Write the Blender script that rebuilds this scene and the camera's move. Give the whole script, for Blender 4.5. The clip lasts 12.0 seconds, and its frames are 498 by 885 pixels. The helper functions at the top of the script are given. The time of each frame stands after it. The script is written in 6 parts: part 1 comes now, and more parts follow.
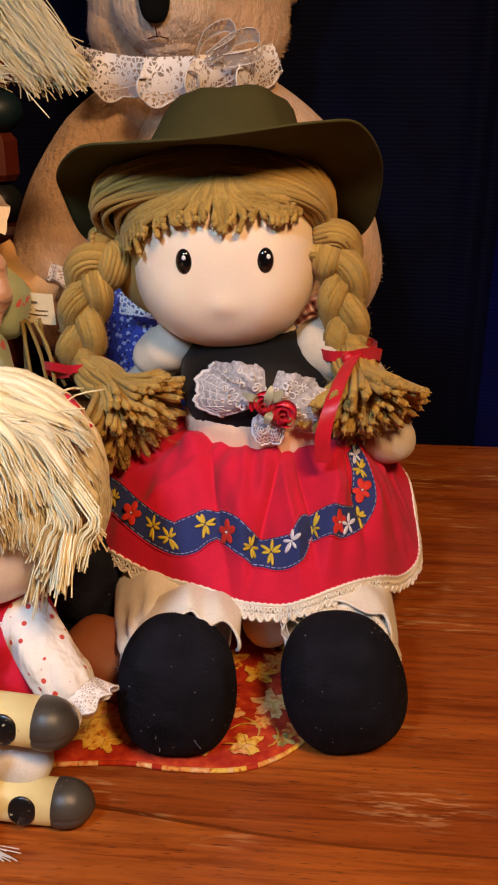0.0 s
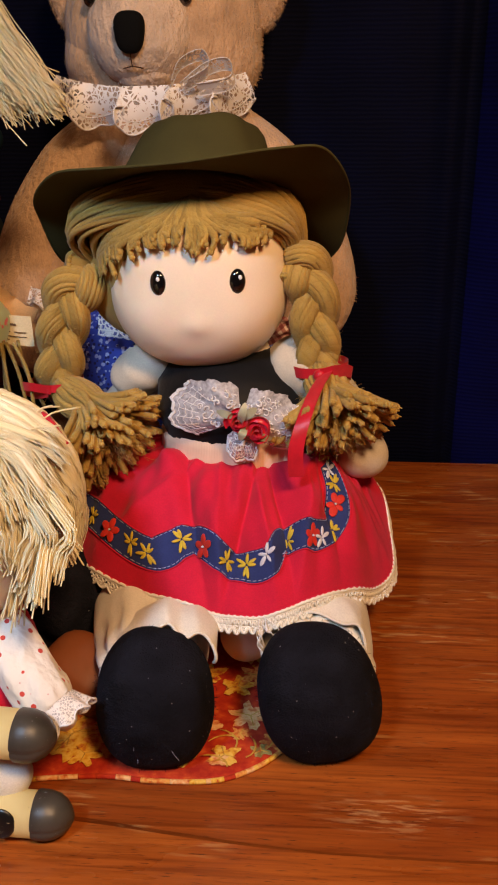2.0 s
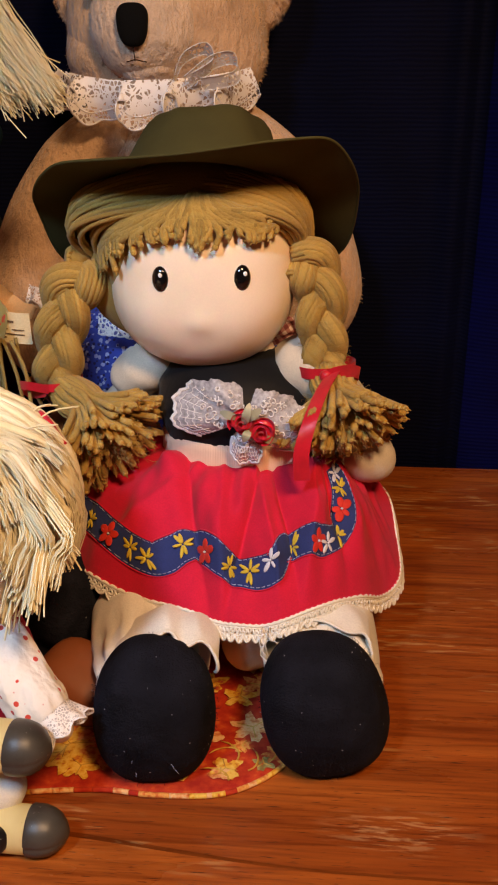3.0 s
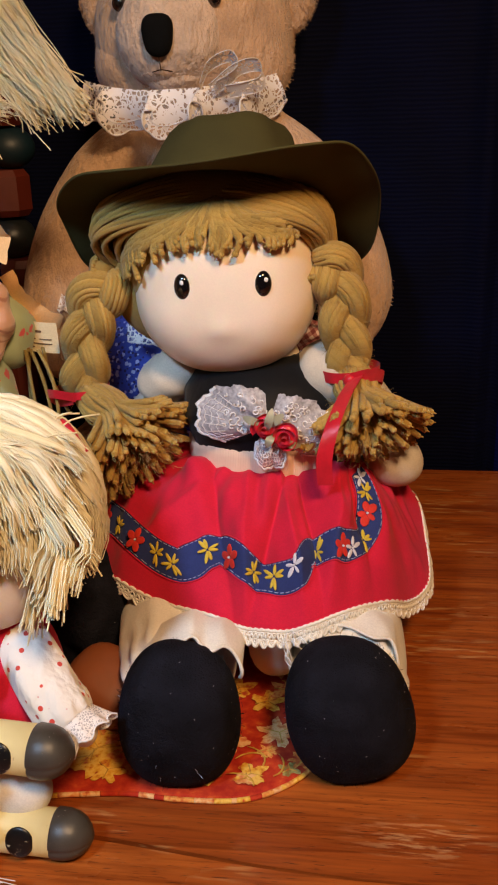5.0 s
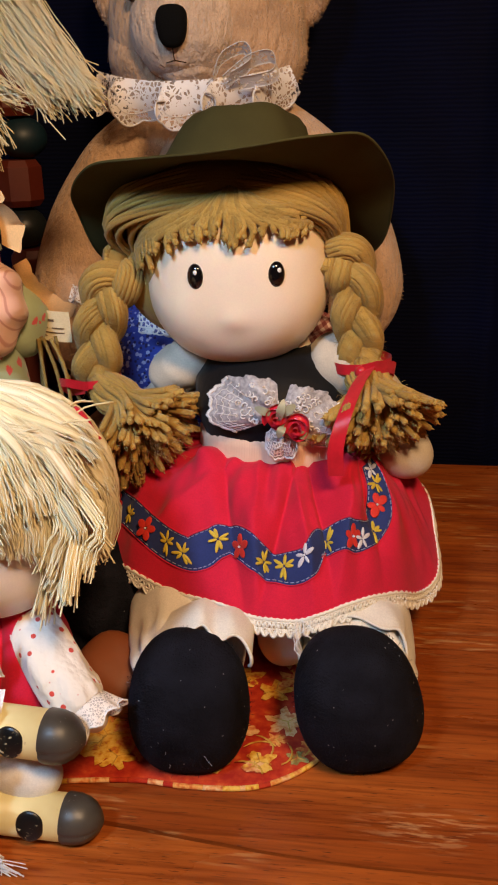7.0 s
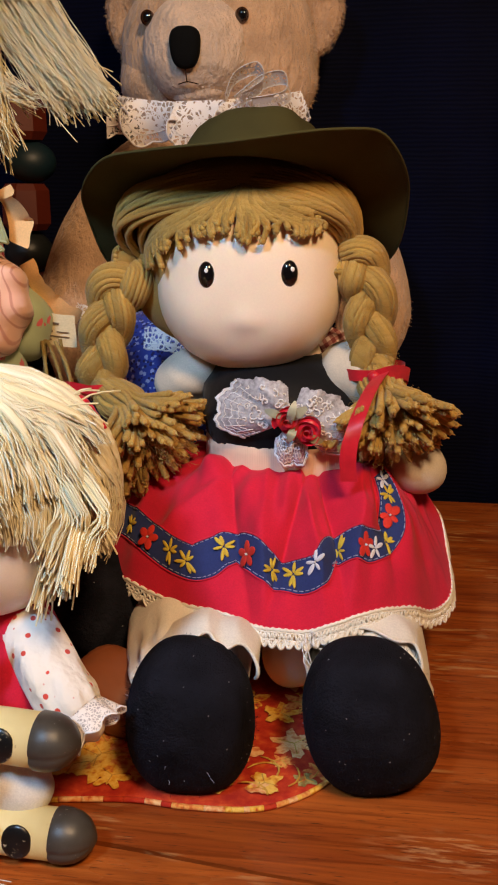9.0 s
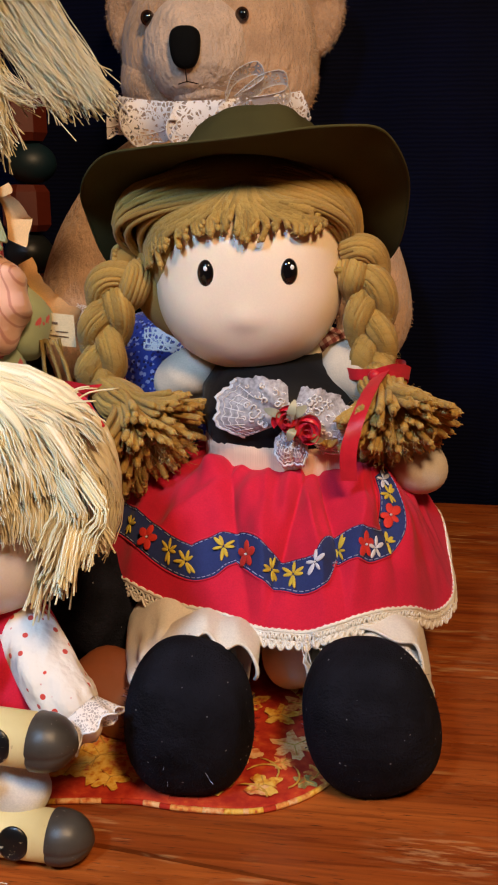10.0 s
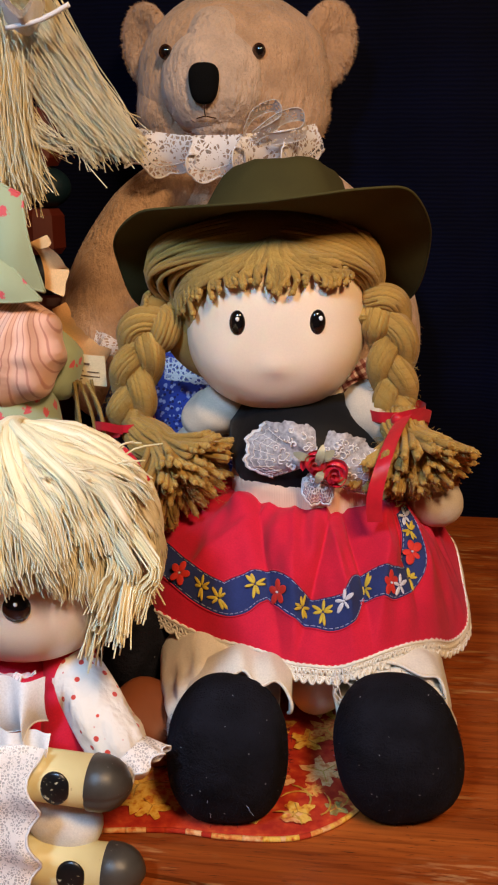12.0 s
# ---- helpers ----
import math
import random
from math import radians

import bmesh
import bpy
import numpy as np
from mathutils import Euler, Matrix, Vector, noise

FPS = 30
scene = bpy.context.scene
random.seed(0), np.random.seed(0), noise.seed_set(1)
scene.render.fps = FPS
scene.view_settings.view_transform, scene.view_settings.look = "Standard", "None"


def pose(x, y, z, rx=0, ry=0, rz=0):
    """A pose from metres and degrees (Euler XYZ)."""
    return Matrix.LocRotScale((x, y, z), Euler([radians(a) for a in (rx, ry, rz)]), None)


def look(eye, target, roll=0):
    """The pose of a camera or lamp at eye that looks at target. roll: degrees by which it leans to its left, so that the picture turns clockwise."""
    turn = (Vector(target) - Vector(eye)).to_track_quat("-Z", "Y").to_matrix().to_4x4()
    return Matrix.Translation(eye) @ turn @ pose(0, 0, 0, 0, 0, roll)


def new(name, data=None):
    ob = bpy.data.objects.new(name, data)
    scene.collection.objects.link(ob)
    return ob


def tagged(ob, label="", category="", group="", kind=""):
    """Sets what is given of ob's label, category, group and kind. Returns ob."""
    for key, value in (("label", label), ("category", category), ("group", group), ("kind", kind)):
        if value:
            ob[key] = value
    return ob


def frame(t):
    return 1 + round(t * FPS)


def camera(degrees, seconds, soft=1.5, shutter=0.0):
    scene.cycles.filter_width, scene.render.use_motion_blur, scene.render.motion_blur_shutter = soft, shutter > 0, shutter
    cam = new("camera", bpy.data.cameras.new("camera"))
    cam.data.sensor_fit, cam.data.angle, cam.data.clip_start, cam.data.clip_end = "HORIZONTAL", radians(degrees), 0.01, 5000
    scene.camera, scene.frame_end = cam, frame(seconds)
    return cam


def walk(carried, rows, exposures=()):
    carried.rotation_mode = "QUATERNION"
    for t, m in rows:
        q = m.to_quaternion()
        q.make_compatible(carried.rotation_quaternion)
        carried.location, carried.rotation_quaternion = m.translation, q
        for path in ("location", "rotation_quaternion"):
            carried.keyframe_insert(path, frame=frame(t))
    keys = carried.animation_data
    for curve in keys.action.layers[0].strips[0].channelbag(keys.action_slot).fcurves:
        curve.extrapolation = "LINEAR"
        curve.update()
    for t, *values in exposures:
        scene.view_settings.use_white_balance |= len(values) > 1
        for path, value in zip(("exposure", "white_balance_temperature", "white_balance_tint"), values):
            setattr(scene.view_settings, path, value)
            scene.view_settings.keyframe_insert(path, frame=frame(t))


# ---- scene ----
cam = camera(30.9, 12.0, soft=2.1)
PATH = [
    (0, (0.042, -0.764, 0.43), (-0.124, 1.074, -0.341), 0.1),
    (0.5, (0.044, -0.766, 0.43), (-0.115, 1.079, -0.327), 0.6),
    (1, (0.047, -0.772, 0.43), (-0.102, 1.08, -0.311), 0.5),
    (1.5, (0.049, -0.777, 0.432), (-0.098, 1.077, -0.302), -0.4),
    (2, (0.053, -0.779, 0.43), (-0.088, 1.081, -0.291), -0.3),
    (2.5, (0.051, -0.776, 0.433), (-0.082, 1.087, -0.282), -0.0),
    (3, (0.048, -0.761, 0.42), (-0.091, 1.104, -0.289), 0.1),
    (5, (0.066, -0.76, 0.421), (-0.181, 1.098, -0.278), -1.7),
    (5.5, (0.068, -0.759, 0.417), (-0.188, 1.097, -0.282), -1.6),
    (6, (0.065, -0.762, 0.416), (-0.188, 1.095, -0.281), -1.5),
    (6.5, (0.065, -0.763, 0.416), (-0.191, 1.095, -0.279), -1.3),
    (7, (0.061, -0.764, 0.418), (-0.194, 1.089, -0.289), -1.2),
    (9, (0.049, -0.759, 0.365), (-0.197, 1.147, -0.189), 0.0),
    (9.5, (0.051, -0.759, 0.365), (-0.197, 1.148, -0.185), -0.1),
    (10, (0.051, -0.756, 0.36), (-0.202, 1.152, -0.183), -0.1),
    (10.5, (0.051, -0.758, 0.358), (-0.202, 1.152, -0.178), -0.1),
    (11, (0.053, -0.762, 0.358), (-0.198, 1.15, -0.172), -0.1),
    (11.5, (0.052, -0.778, 0.374), (-0.193, 1.126, -0.189), 0.1),
    (12, (0.017, -0.775, 0.413), (-0.188, 1.124, -0.18), 0.2),
]
walk(cam, [(t, look(eye, target, roll)) for t, eye, target, roll in PATH],
     exposures=[(0, 0, 7250, 17), (3, 0, 7250, 17), (5, 0, 6750, 12), (7, 0, 6700, 11), (9, 0, 6500, 10), (12, 0, 6400, 10)])

# ---- world and lights: added warm and cool area lamps in a closed room ----
world = bpy.data.worlds.new("world")
world.use_nodes = True
world.node_tree.nodes["Background"].inputs[0].default_value = (0.5, 0.55, 0.7, 1)
world.node_tree.nodes["Background"].inputs[1].default_value = 0.02
scene.world = world
scene.view_settings.exposure = 0.0


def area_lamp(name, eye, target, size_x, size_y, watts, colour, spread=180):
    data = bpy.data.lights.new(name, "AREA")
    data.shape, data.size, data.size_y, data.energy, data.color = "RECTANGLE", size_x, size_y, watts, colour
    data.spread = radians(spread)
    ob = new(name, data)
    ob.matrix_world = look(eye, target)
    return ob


# unseen sources without fixture or opening: warm from front right, cool from front left
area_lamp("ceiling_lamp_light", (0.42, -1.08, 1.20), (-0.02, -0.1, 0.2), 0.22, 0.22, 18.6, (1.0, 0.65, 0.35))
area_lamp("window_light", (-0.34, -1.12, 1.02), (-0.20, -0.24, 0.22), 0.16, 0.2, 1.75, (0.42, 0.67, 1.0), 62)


# ---- materials ----
class Mat:
    """A principled material with a small node builder."""

    def __init__(self, name, base, rough=0.6, metal=0.0, sheen=0.0, coat=0.0, sss=0.0, spec=0.5):
        self.m = bpy.data.materials.new(name)
        self.m.use_nodes = True
        self.nt = self.m.node_tree
        self.b = self.nt.nodes["Principled BSDF"]
        self.put(base=base, rough=rough)
        self.b.inputs["Specular IOR Level"].default_value = spec
        self.b.inputs["Metallic"].default_value = metal
        self.b.inputs["Sheen Weight"].default_value = sheen
        self.b.inputs["Coat Weight"].default_value = coat
        self.b.inputs["Subsurface Weight"].default_value = sss
        self.b.inputs["Subsurface Radius"].default_value = (0.01, 0.004, 0.002)
        self.base = base
        self.height = None

    def put(self, base=None, rough=None):
        if base is not None:
            self.b.inputs["Base Color"].default_value = (*base, 1)
        if rough is not None:
            self.b.inputs["Roughness"].default_value = rough

    def link(self, a, b):
        self.nt.links.new(a, b)

    def node(self, kind, **ins):
        n = self.nt.nodes.new(kind)
        for k, v in ins.items():
            k = k.replace("_", " ")
            if isinstance(v, bpy.types.NodeSocket):
                self.link(v, n.inputs[k])
            else:
                n.inputs[k].default_value = v
        return n

    def math(self, op, a, b=0.0, c=0.0):
        n = self.nt.nodes.new("ShaderNodeMath")
        n.operation = op
        for i, v in enumerate((a, b, c)):
            if isinstance(v, bpy.types.NodeSocket):
                self.link(v, n.inputs[i])
            else:
                n.inputs[i].default_value = v
        return n.outputs[0]

    def coords(self, stretch=(1, 1, 1), uv=False, turn=(0, 0, 0)):
        tc = self.nt.nodes.new("ShaderNodeTexCoord")
        mp = self.node("ShaderNodeMapping", Vector=tc.outputs["UV" if uv else "Object"], Scale=stretch, Rotation=turn)
        return mp.outputs[0]

    def noise(self, scale, detail=3.0, stretch=(1, 1, 1), uv=False, rough=0.55, turn=(0, 0, 0)):
        n = self.node("ShaderNodeTexNoise", Vector=self.coords(stretch, uv, turn), Scale=scale, Detail=detail, Roughness=rough)
        return n.outputs["Fac"]

    def ramp(self, fac, stops):
        n = self.node("ShaderNodeValToRGB", Fac=fac)
        e = n.color_ramp.elements
        while len(e) < len(stops):
            e.new(0.5)
        for el, (p, c) in zip(e, stops):
            el.position, el.color = p, (*c, 1) if len(c) == 3 else c
        return n.outputs["Color"]

    def step(self, fac, lo, hi):
        n = self.node("ShaderNodeMapRange", Value=fac)
        n.inputs["From Min"].default_value, n.inputs["From Max"].default_value = lo, hi
        return n.outputs[0]

    def mix(self, fac, a, b, mode="MIX"):
        n = self.nt.nodes.new("ShaderNodeMix")
        n.data_type, n.blend_type = "RGBA", mode
        for i, v in ((0, fac), (6, a), (7, b)):
            if isinstance(v, bpy.types.NodeSocket):
                self.link(v, n.inputs[i])
            else:
                n.inputs[i].default_value = v if i == 0 else (*v, 1)
        return n.outputs[2]

    def colour(self, socket):
        self.link(socket, self.b.inputs["Base Color"])

    def vary(self, scale, amount, fine=0.0, fine_scale=400.0):
        """Base colour with two scales of variation."""
        b = self.base
        lo, hi = [c * (1 - amount) for c in b], [min(1, c * (1 + amount)) for c in b]
        col = self.ramp(self.noise(scale, 4), [(0.3, lo), (0.7, hi)])
        if fine:
            k = self.ramp(self.noise(fine_scale, 2), [(0.3, (1 - fine,) * 3), (0.7, (1, 1, 1))])
            col = self.mix(1.0, col, k, "MULTIPLY")
        self.colour(col)
        return col

    def bump(self, height, strength=0.4, distance=0.001):
        n = self.node("ShaderNodeBump", Height=height, Strength=strength, Distance=distance)
        if self.height is not None:
            self.link(self.height, n.inputs["Normal"])
        self.height = n.outputs[0]
        self.link(self.height, self.b.inputs["Normal"])

    def alpha(self, socket):
        self.link(socket, self.b.inputs["Alpha"])

    def weave(self, pitch, strength=0.3):
        """Fine cloth grain."""
        self.bump(self.noise(0.55 / pitch, 2), strength, pitch * 0.4)


def cotton(name, base, amount=0.12, pitch=0.0009, rough=0.85, sheen=0.06):
    m = Mat(name, base, rough, sheen=sheen, spec=0.25)
    m.vary(35, amount, 0.15, 900)
    m.weave(pitch, 0.25)
    m.bump(m.noise(90, 3), 0.25, 0.0015)
    return m.m


def yarn(name, base, pitch=0.0034, amount=0.3):
    m = Mat(name, base, 0.85, sheen=0.1, spec=0.2)
    rnd = m.nt.nodes.new("ShaderNodeNewGeometry").outputs["Random Per Island"]
    tint = m.ramp(rnd, [(0.0, [c * (1 - amount) for c in base]), (1.0, [min(1, c * (1 + amount)) for c in base])])
    s = m.node("ShaderNodeSeparateXYZ", Vector=m.coords(uv=True))
    ph = m.math("ADD", m.math("MULTIPLY", s.outputs[0], 3 * 2 * math.pi), m.math("MULTIPLY", s.outputs[1], 2 * math.pi / pitch))
    ply = m.math("ABSOLUTE", m.math("SINE", m.math("MULTIPLY", ph, 0.5)))
    # shade between the plies is coloured in, darker along each groove
    groove = m.ramp(ply, [(0.0, (0.88, 0.84, 0.78)), (0.5, (1, 1, 1))])
    fibre = m.ramp(m.noise(1500, 2), [(0.3, (0.8, 0.8, 0.8)), (0.7, (1, 1, 1))])
    m.colour(m.mix(1.0, m.mix(1.0, tint, groove, "MULTIPLY"), fibre, "MULTIPLY"))
    m.bump(ply, 0.2, 0.0008)
    m.bump(m.noise(900, 3), 0.6, 0.0008)
    m.b.inputs["Subsurface Weight"].default_value = 0.35
    m.b.inputs["Subsurface Radius"].default_value = (1.0, 0.7, 0.4)
    m.b.inputs["Subsurface Scale"].default_value = 0.002
    return m.m


def thread(name, lo, hi, rough=0.45):
    m = Mat(name, lo, rough, spec=0.2)
    rnd = m.nt.nodes.new("ShaderNodeNewGeometry").outputs["Random Per Island"]
    tint = m.ramp(rnd, [(0.0, lo), (0.6, [(a + b) / 2 for a, b in zip(lo, hi)]), (1.0, hi)])
    soft = m.ramp(m.noise(60, 2), [(0.3, (0.92, 0.89, 0.84)), (0.7, (1, 1, 1))])
    streak = m.noise(1.0, 3, (34, 16, 1), uv=True)
    lines = m.ramp(streak, [(0.32, (0.84, 0.78, 0.66)), (0.55, (1, 1, 1))])
    col = m.mix(1.0, m.mix(1.0, tint, soft, "MULTIPLY"), lines, "MULTIPLY")
    m.colour(col)
    m.bump(streak, 0.5, 0.001)
    return m.m


def satin(name, base, rough=0.3):
    m = Mat(name, base, rough, sheen=0.1, spec=0.3 if max(base) > 0.05 else 0.12)
    m.vary(120, 0.15)
    m.bump(m.noise(1600, 1, (1, 1, 0.15)), 0.15, 0.0004)
    m.bump(m.noise(70, 2), 0.3, 0.002)
    return m.m


def plush(name, base, amount=0.16):
    m = Mat(name, base, 0.95, sheen=0.35, spec=0.1)
    m.vary(40, amount, 0.15, 420)
    m.bump(m.noise(620, 5), 0.85, 0.0013)
    m.bump(m.noise(130, 4, (1, 1, 0.5)), 1.0, 0.006)
    m.bump(m.noise(50, 3), 0.3, 0.004)
    return m.m


def wood_material():
    m = Mat("varnished_wood", (0.25, 0.09, 0.03), 0.4, coat=0.12, spec=0.4)
    m.b.inputs["Coat Roughness"].default_value = 0.25
    rnd = m.nt.nodes.new("ShaderNodeObjectInfo").outputs["Random"]
    tc = m.nt.nodes.new("ShaderNodeTexCoord").outputs["Object"]
    shift = m.node("ShaderNodeCombineXYZ", X=m.math("MULTIPLY", rnd, 9.0), Y=m.math("MULTIPLY", rnd, 5.0))
    add = m.nt.nodes.new("ShaderNodeVectorMath")
    m.link(tc, add.inputs[0]), m.link(shift.outputs[0], add.inputs[1])

    def streak(stretch, scale, detail=4, distortion=0.0):
        mp = m.node("ShaderNodeMapping", Vector=add.outputs[0], Scale=stretch)
        n = m.node("ShaderNodeTexNoise", Vector=mp.outputs[0], Scale=scale, Detail=detail, Distortion=distortion)
        return n.outputs["Fac"]
    broad = streak((1.3, 9, 9), 3.0, 6, 0.7)
    col = m.ramp(broad, [(0.3, (0.22, 0.043, 0.008)), (0.5, (0.32, 0.073, 0.0125)), (0.7, (0.43, 0.112, 0.020))])
    fine = streak((4, 90, 90), 3.0, 6, 0.5)
    col = m.mix(1.0, col, m.ramp(fine, [(0.34, (0.66, 0.58, 0.52)), (0.5, (0.96, 0.95, 0.94)), (0.66, (1.14, 1.14, 1.12))]), "MULTIPLY")
    pore = streak((30, 420, 420), 2.5, 2, 0.3)
    col = m.mix(m.step(pore, 0.625, 0.72), col, (0.085, 0.02, 0.007))
    wear = m.math("MULTIPLY", m.step(streak((16, 120, 120), 2.0, 3), 0.57, 0.67), m.step(streak((4, 8, 8), 1.5, 2), 0.48, 0.62))
    col = m.mix(m.math("MULTIPLY", wear, 0.7), col, (0.55, 0.3, 0.12))
    # a scuffed patch of the varnish by the front edge
    place = m.nt.nodes.new("ShaderNodeNewGeometry").outputs["Position"]
    flat = m.node("ShaderNodeMapping", Vector=place, Location=(-0.108, 0.773, 0.0), Scale=(1.0, 2.4, 1.0))
    away = m.nt.nodes.new("ShaderNodeVectorMath")
    away.operation = "LENGTH"
    m.link(flat.outputs[0], away.inputs[0])
    scuff = m.math("MULTIPLY", m.step(streak((26, 170, 170), 2.0, 4), 0.5, 0.62), m.math("SUBTRACT", 1.0, m.step(away.outputs["Value"], 0.015, 0.055)))
    col = m.mix(m.math("MULTIPLY", scuff, 0.5), col, (0.62, 0.36, 0.17))
    m.colour(col)
    m.link(m.ramp(streak((2, 6, 6), 5), [(0.3, (0.24,) * 3), (0.7, (0.42,) * 3)]), m.b.inputs["Roughness"])
    m.bump(fine, 0.2, 0.0006)
    m.bump(pore, 0.25, 0.0004)
    return m.m


def curtain_material(name, gain):
    m = Mat(name, (0.002, 0.004, 0.02), 0.8, spec=0.08)
    s = m.node("ShaderNodeSeparateXYZ", Vector=m.coords())
    wob = m.math("MULTIPLY", m.noise(25, 2, (1, 1, 3)), 0.004)
    rib = m.math("SINE", m.math("MULTIPLY", m.math("ADD", s.outputs[2], wob), 2 * math.pi / 0.0048))
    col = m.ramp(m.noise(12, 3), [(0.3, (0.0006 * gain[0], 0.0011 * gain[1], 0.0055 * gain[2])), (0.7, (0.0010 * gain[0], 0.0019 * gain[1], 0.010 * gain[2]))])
    # valleys between the ribs get a darker colour, as their shade
    m.colour(m.mix(1.0, col, m.ramp(rib, [(0.0, (0.72,) * 3), (0.8, (1,) * 3)]), "MULTIPLY"))
    m.bump(rib, 0.22, 0.001)
    m.bump(m.noise(500, 2), 0.3, 0.0005)
    return m.m


def dotted_material():
    m = Mat("white_cotton_with_red_dots", (0.8, 0.74, 0.66), 0.85, sheen=0.2)
    v = m.node("ShaderNodeTexVoronoi", Vector=m.coords(), Scale=125.0, Randomness=0.5)
    m.colour(m.mix(m.step(v.outputs["Distance"], 0.2, 0.23), (0.6, 0.05, 0.03), (0.8, 0.74, 0.66)))
    m.bump(m.noise(120, 3), 0.5, 0.0025)
    m.bump(m.noise(38, 3, (1, 1, 0.45)), 0.8, 0.012)
    return m.m


def floral_material(name, ground, spot, scale=60.0, size=0.25, spot_b=None):
    m = Mat(name, ground, 0.85, sheen=0.2)
    v = m.node("ShaderNodeTexVoronoi", Vector=m.coords(), Scale=scale, Randomness=0.9)
    wob = m.math("ADD", v.outputs["Distance"], m.math("MULTIPLY", m.math("SUBTRACT", m.noise(320, 2), 0.5), 0.5))
    col = m.mix(m.step(wob, size, size + 0.05), spot, ground)
    if spot_b:
        w = m.node("ShaderNodeTexVoronoi", Vector=m.coords((1, 1, 1), turn=(0.5, 0.8, 0.2)), Scale=scale * 1.3, Randomness=1.0)
        col = m.mix(m.step(w.outputs["Distance"], size, size + 0.06), spot_b, col)
    m.colour(col)
    m.bump(m.noise(110, 3), 0.3, 0.0015)
    m.weave(0.0008, 0.2)
    return m.m


def striped_material():
    m = Mat("peach_striped_cotton", (0.72, 0.36, 0.24), 0.85, sheen=0.2)
    s = m.node("ShaderNodeSeparateXYZ", Vector=m.coords())
    # the stripes run together at the gathering
    fan = m.math("ARCTAN2", m.math("SUBTRACT", s.outputs[0], 0.042), m.math("SUBTRACT", 0.338, s.outputs[2]))
    ph = m.math("ADD", m.math("MULTIPLY", fan, 78.0), m.math("MULTIPLY", m.noise(14, 1), 9.0))
    line = m.math("SINE", ph)
    m.colour(m.mix(m.math("MULTIPLY", m.step(line, 0.62, 0.95), 0.75), (0.80, 0.46, 0.32), (0.5, 0.17, 0.12)))
    m.bump(m.noise(70, 3), 0.4, 0.002)
    m.bump(m.math("SINE", m.math("MULTIPLY", fan, 19.0)), 0.5, 0.004)
    return m.m


def gingham_material():
    m = Mat("brown_checked_cotton", (0.4, 0.25, 0.2), 0.85)
    s = m.node("ShaderNodeSeparateXYZ", Vector=m.coords(turn=(0, 0.6, 0)))
    a = m.step(m.math("SINE", m.math("MULTIPLY", s.outputs[0], 2 * math.pi / 0.007)), -0.1, 0.1)
    b = m.step(m.math("SINE", m.math("MULTIPLY", s.outputs[2], 2 * math.pi / 0.007)), -0.1, 0.1)
    m.colour(m.ramp(m.math("MULTIPLY", m.math("ADD", a, b), 0.5), [(0.0, (0.16, 0.03, 0.03)), (0.5, (0.35, 0.15, 0.13)), (1.0, (0.65, 0.5, 0.45))]))
    return m.m


def lace_material(name, base, scale, low=0.3):
    """Cut-out lace: thread rings round open cells, with denser flower patches."""
    m = Mat(name, base, 0.8)
    v = m.node("ShaderNodeTexVoronoi", Vector=m.coords(), Scale=scale)
    v.feature = "DISTANCE_TO_EDGE"
    net = m.math("LESS_THAN", v.outputs["Distance"], 0.13)
    patch = m.math("GREATER_THAN", m.noise(scale * 0.42, 2), 0.55)
    m.alpha(m.math("MAXIMUM", m.math("MAXIMUM", net, patch), low))
    m.bump(m.noise(900, 2), 0.5, 0.0006)
    return m.m


def boot_material():
    m = Mat("black_knit", (0.006, 0.006, 0.008), 0.95, spec=0.12)
    lint = m.node("ShaderNodeTexVoronoi", Vector=m.coords(), Scale=130.0)
    sp = m.math("MULTIPLY", m.math("LESS_THAN", lint.outputs["Distance"], 0.07), m.math("GREATER_THAN", m.noise(90, 1), 0.48))
    col = m.ramp(m.noise(45, 4), [(0.3, (0.005, 0.005, 0.0075)), (0.75, (0.014, 0.0145, 0.023))])
    m.colour(m.mix(m.math("MULTIPLY", sp, 0.8), col, (0.35, 0.35, 0.36)))
    m.bump(m.noise(700, 5), 1.0, 0.0016)
    m.bump(m.noise(180, 4), 0.6, 0.003)
    m.bump(m.noise(50, 3), 0.5, 0.005)
    return m.m


def felt_material():
    m = Mat("olive_felt", (0.062, 0.054, 0.017), 0.92, spec=0.15)
    m.vary(18, 0.16, 0.2, 1100)
    m.bump(m.noise(1300, 3), 0.5, 0.0006)
    m.bump(m.noise(26, 2), 0.3, 0.003)
    return m.m


def skin_material():
    m = Mat("pale_doll_skin", (0.9, 0.74, 0.57), 0.33, sss=0.15)
    m.vary(14, 0.05, 0.04, 800)
    m.bump(m.noise(24, 2), 0.25, 0.004)
    m.bump(m.noise(60, 3), 0.12, 0.002)
    return m.m


def paint_material():
    m = Mat("cream_paint", (0.66, 0.56, 0.28), 0.45)
    m.colour(m.mix(m.step(m.noise(160, 4), 0.68, 0.74), m.ramp(m.noise(30, 3), [(0.3, (0.64, 0.55, 0.27)), (0.7, (0.76, 0.69, 0.38))]), (0.34, 0.27, 0.16)))
    m.bump(m.noise(140, 3), 0.25, 0.001)
    return m.m


def rubber_material():
    m = Mat("grey_rubber", (0.075, 0.066, 0.055), 0.42)
    col = m.ramp(m.noise(55, 4), [(0.3, (0.032, 0.026, 0.020)), (0.7, (0.066, 0.056, 0.044))])
    m.colour(m.mix(m.step(m.noise(420, 3), 0.7, 0.75), col, (0.28, 0.26, 0.23)))
    m.bump(m.noise(200, 3), 0.25, 0.0008)
    return m.m


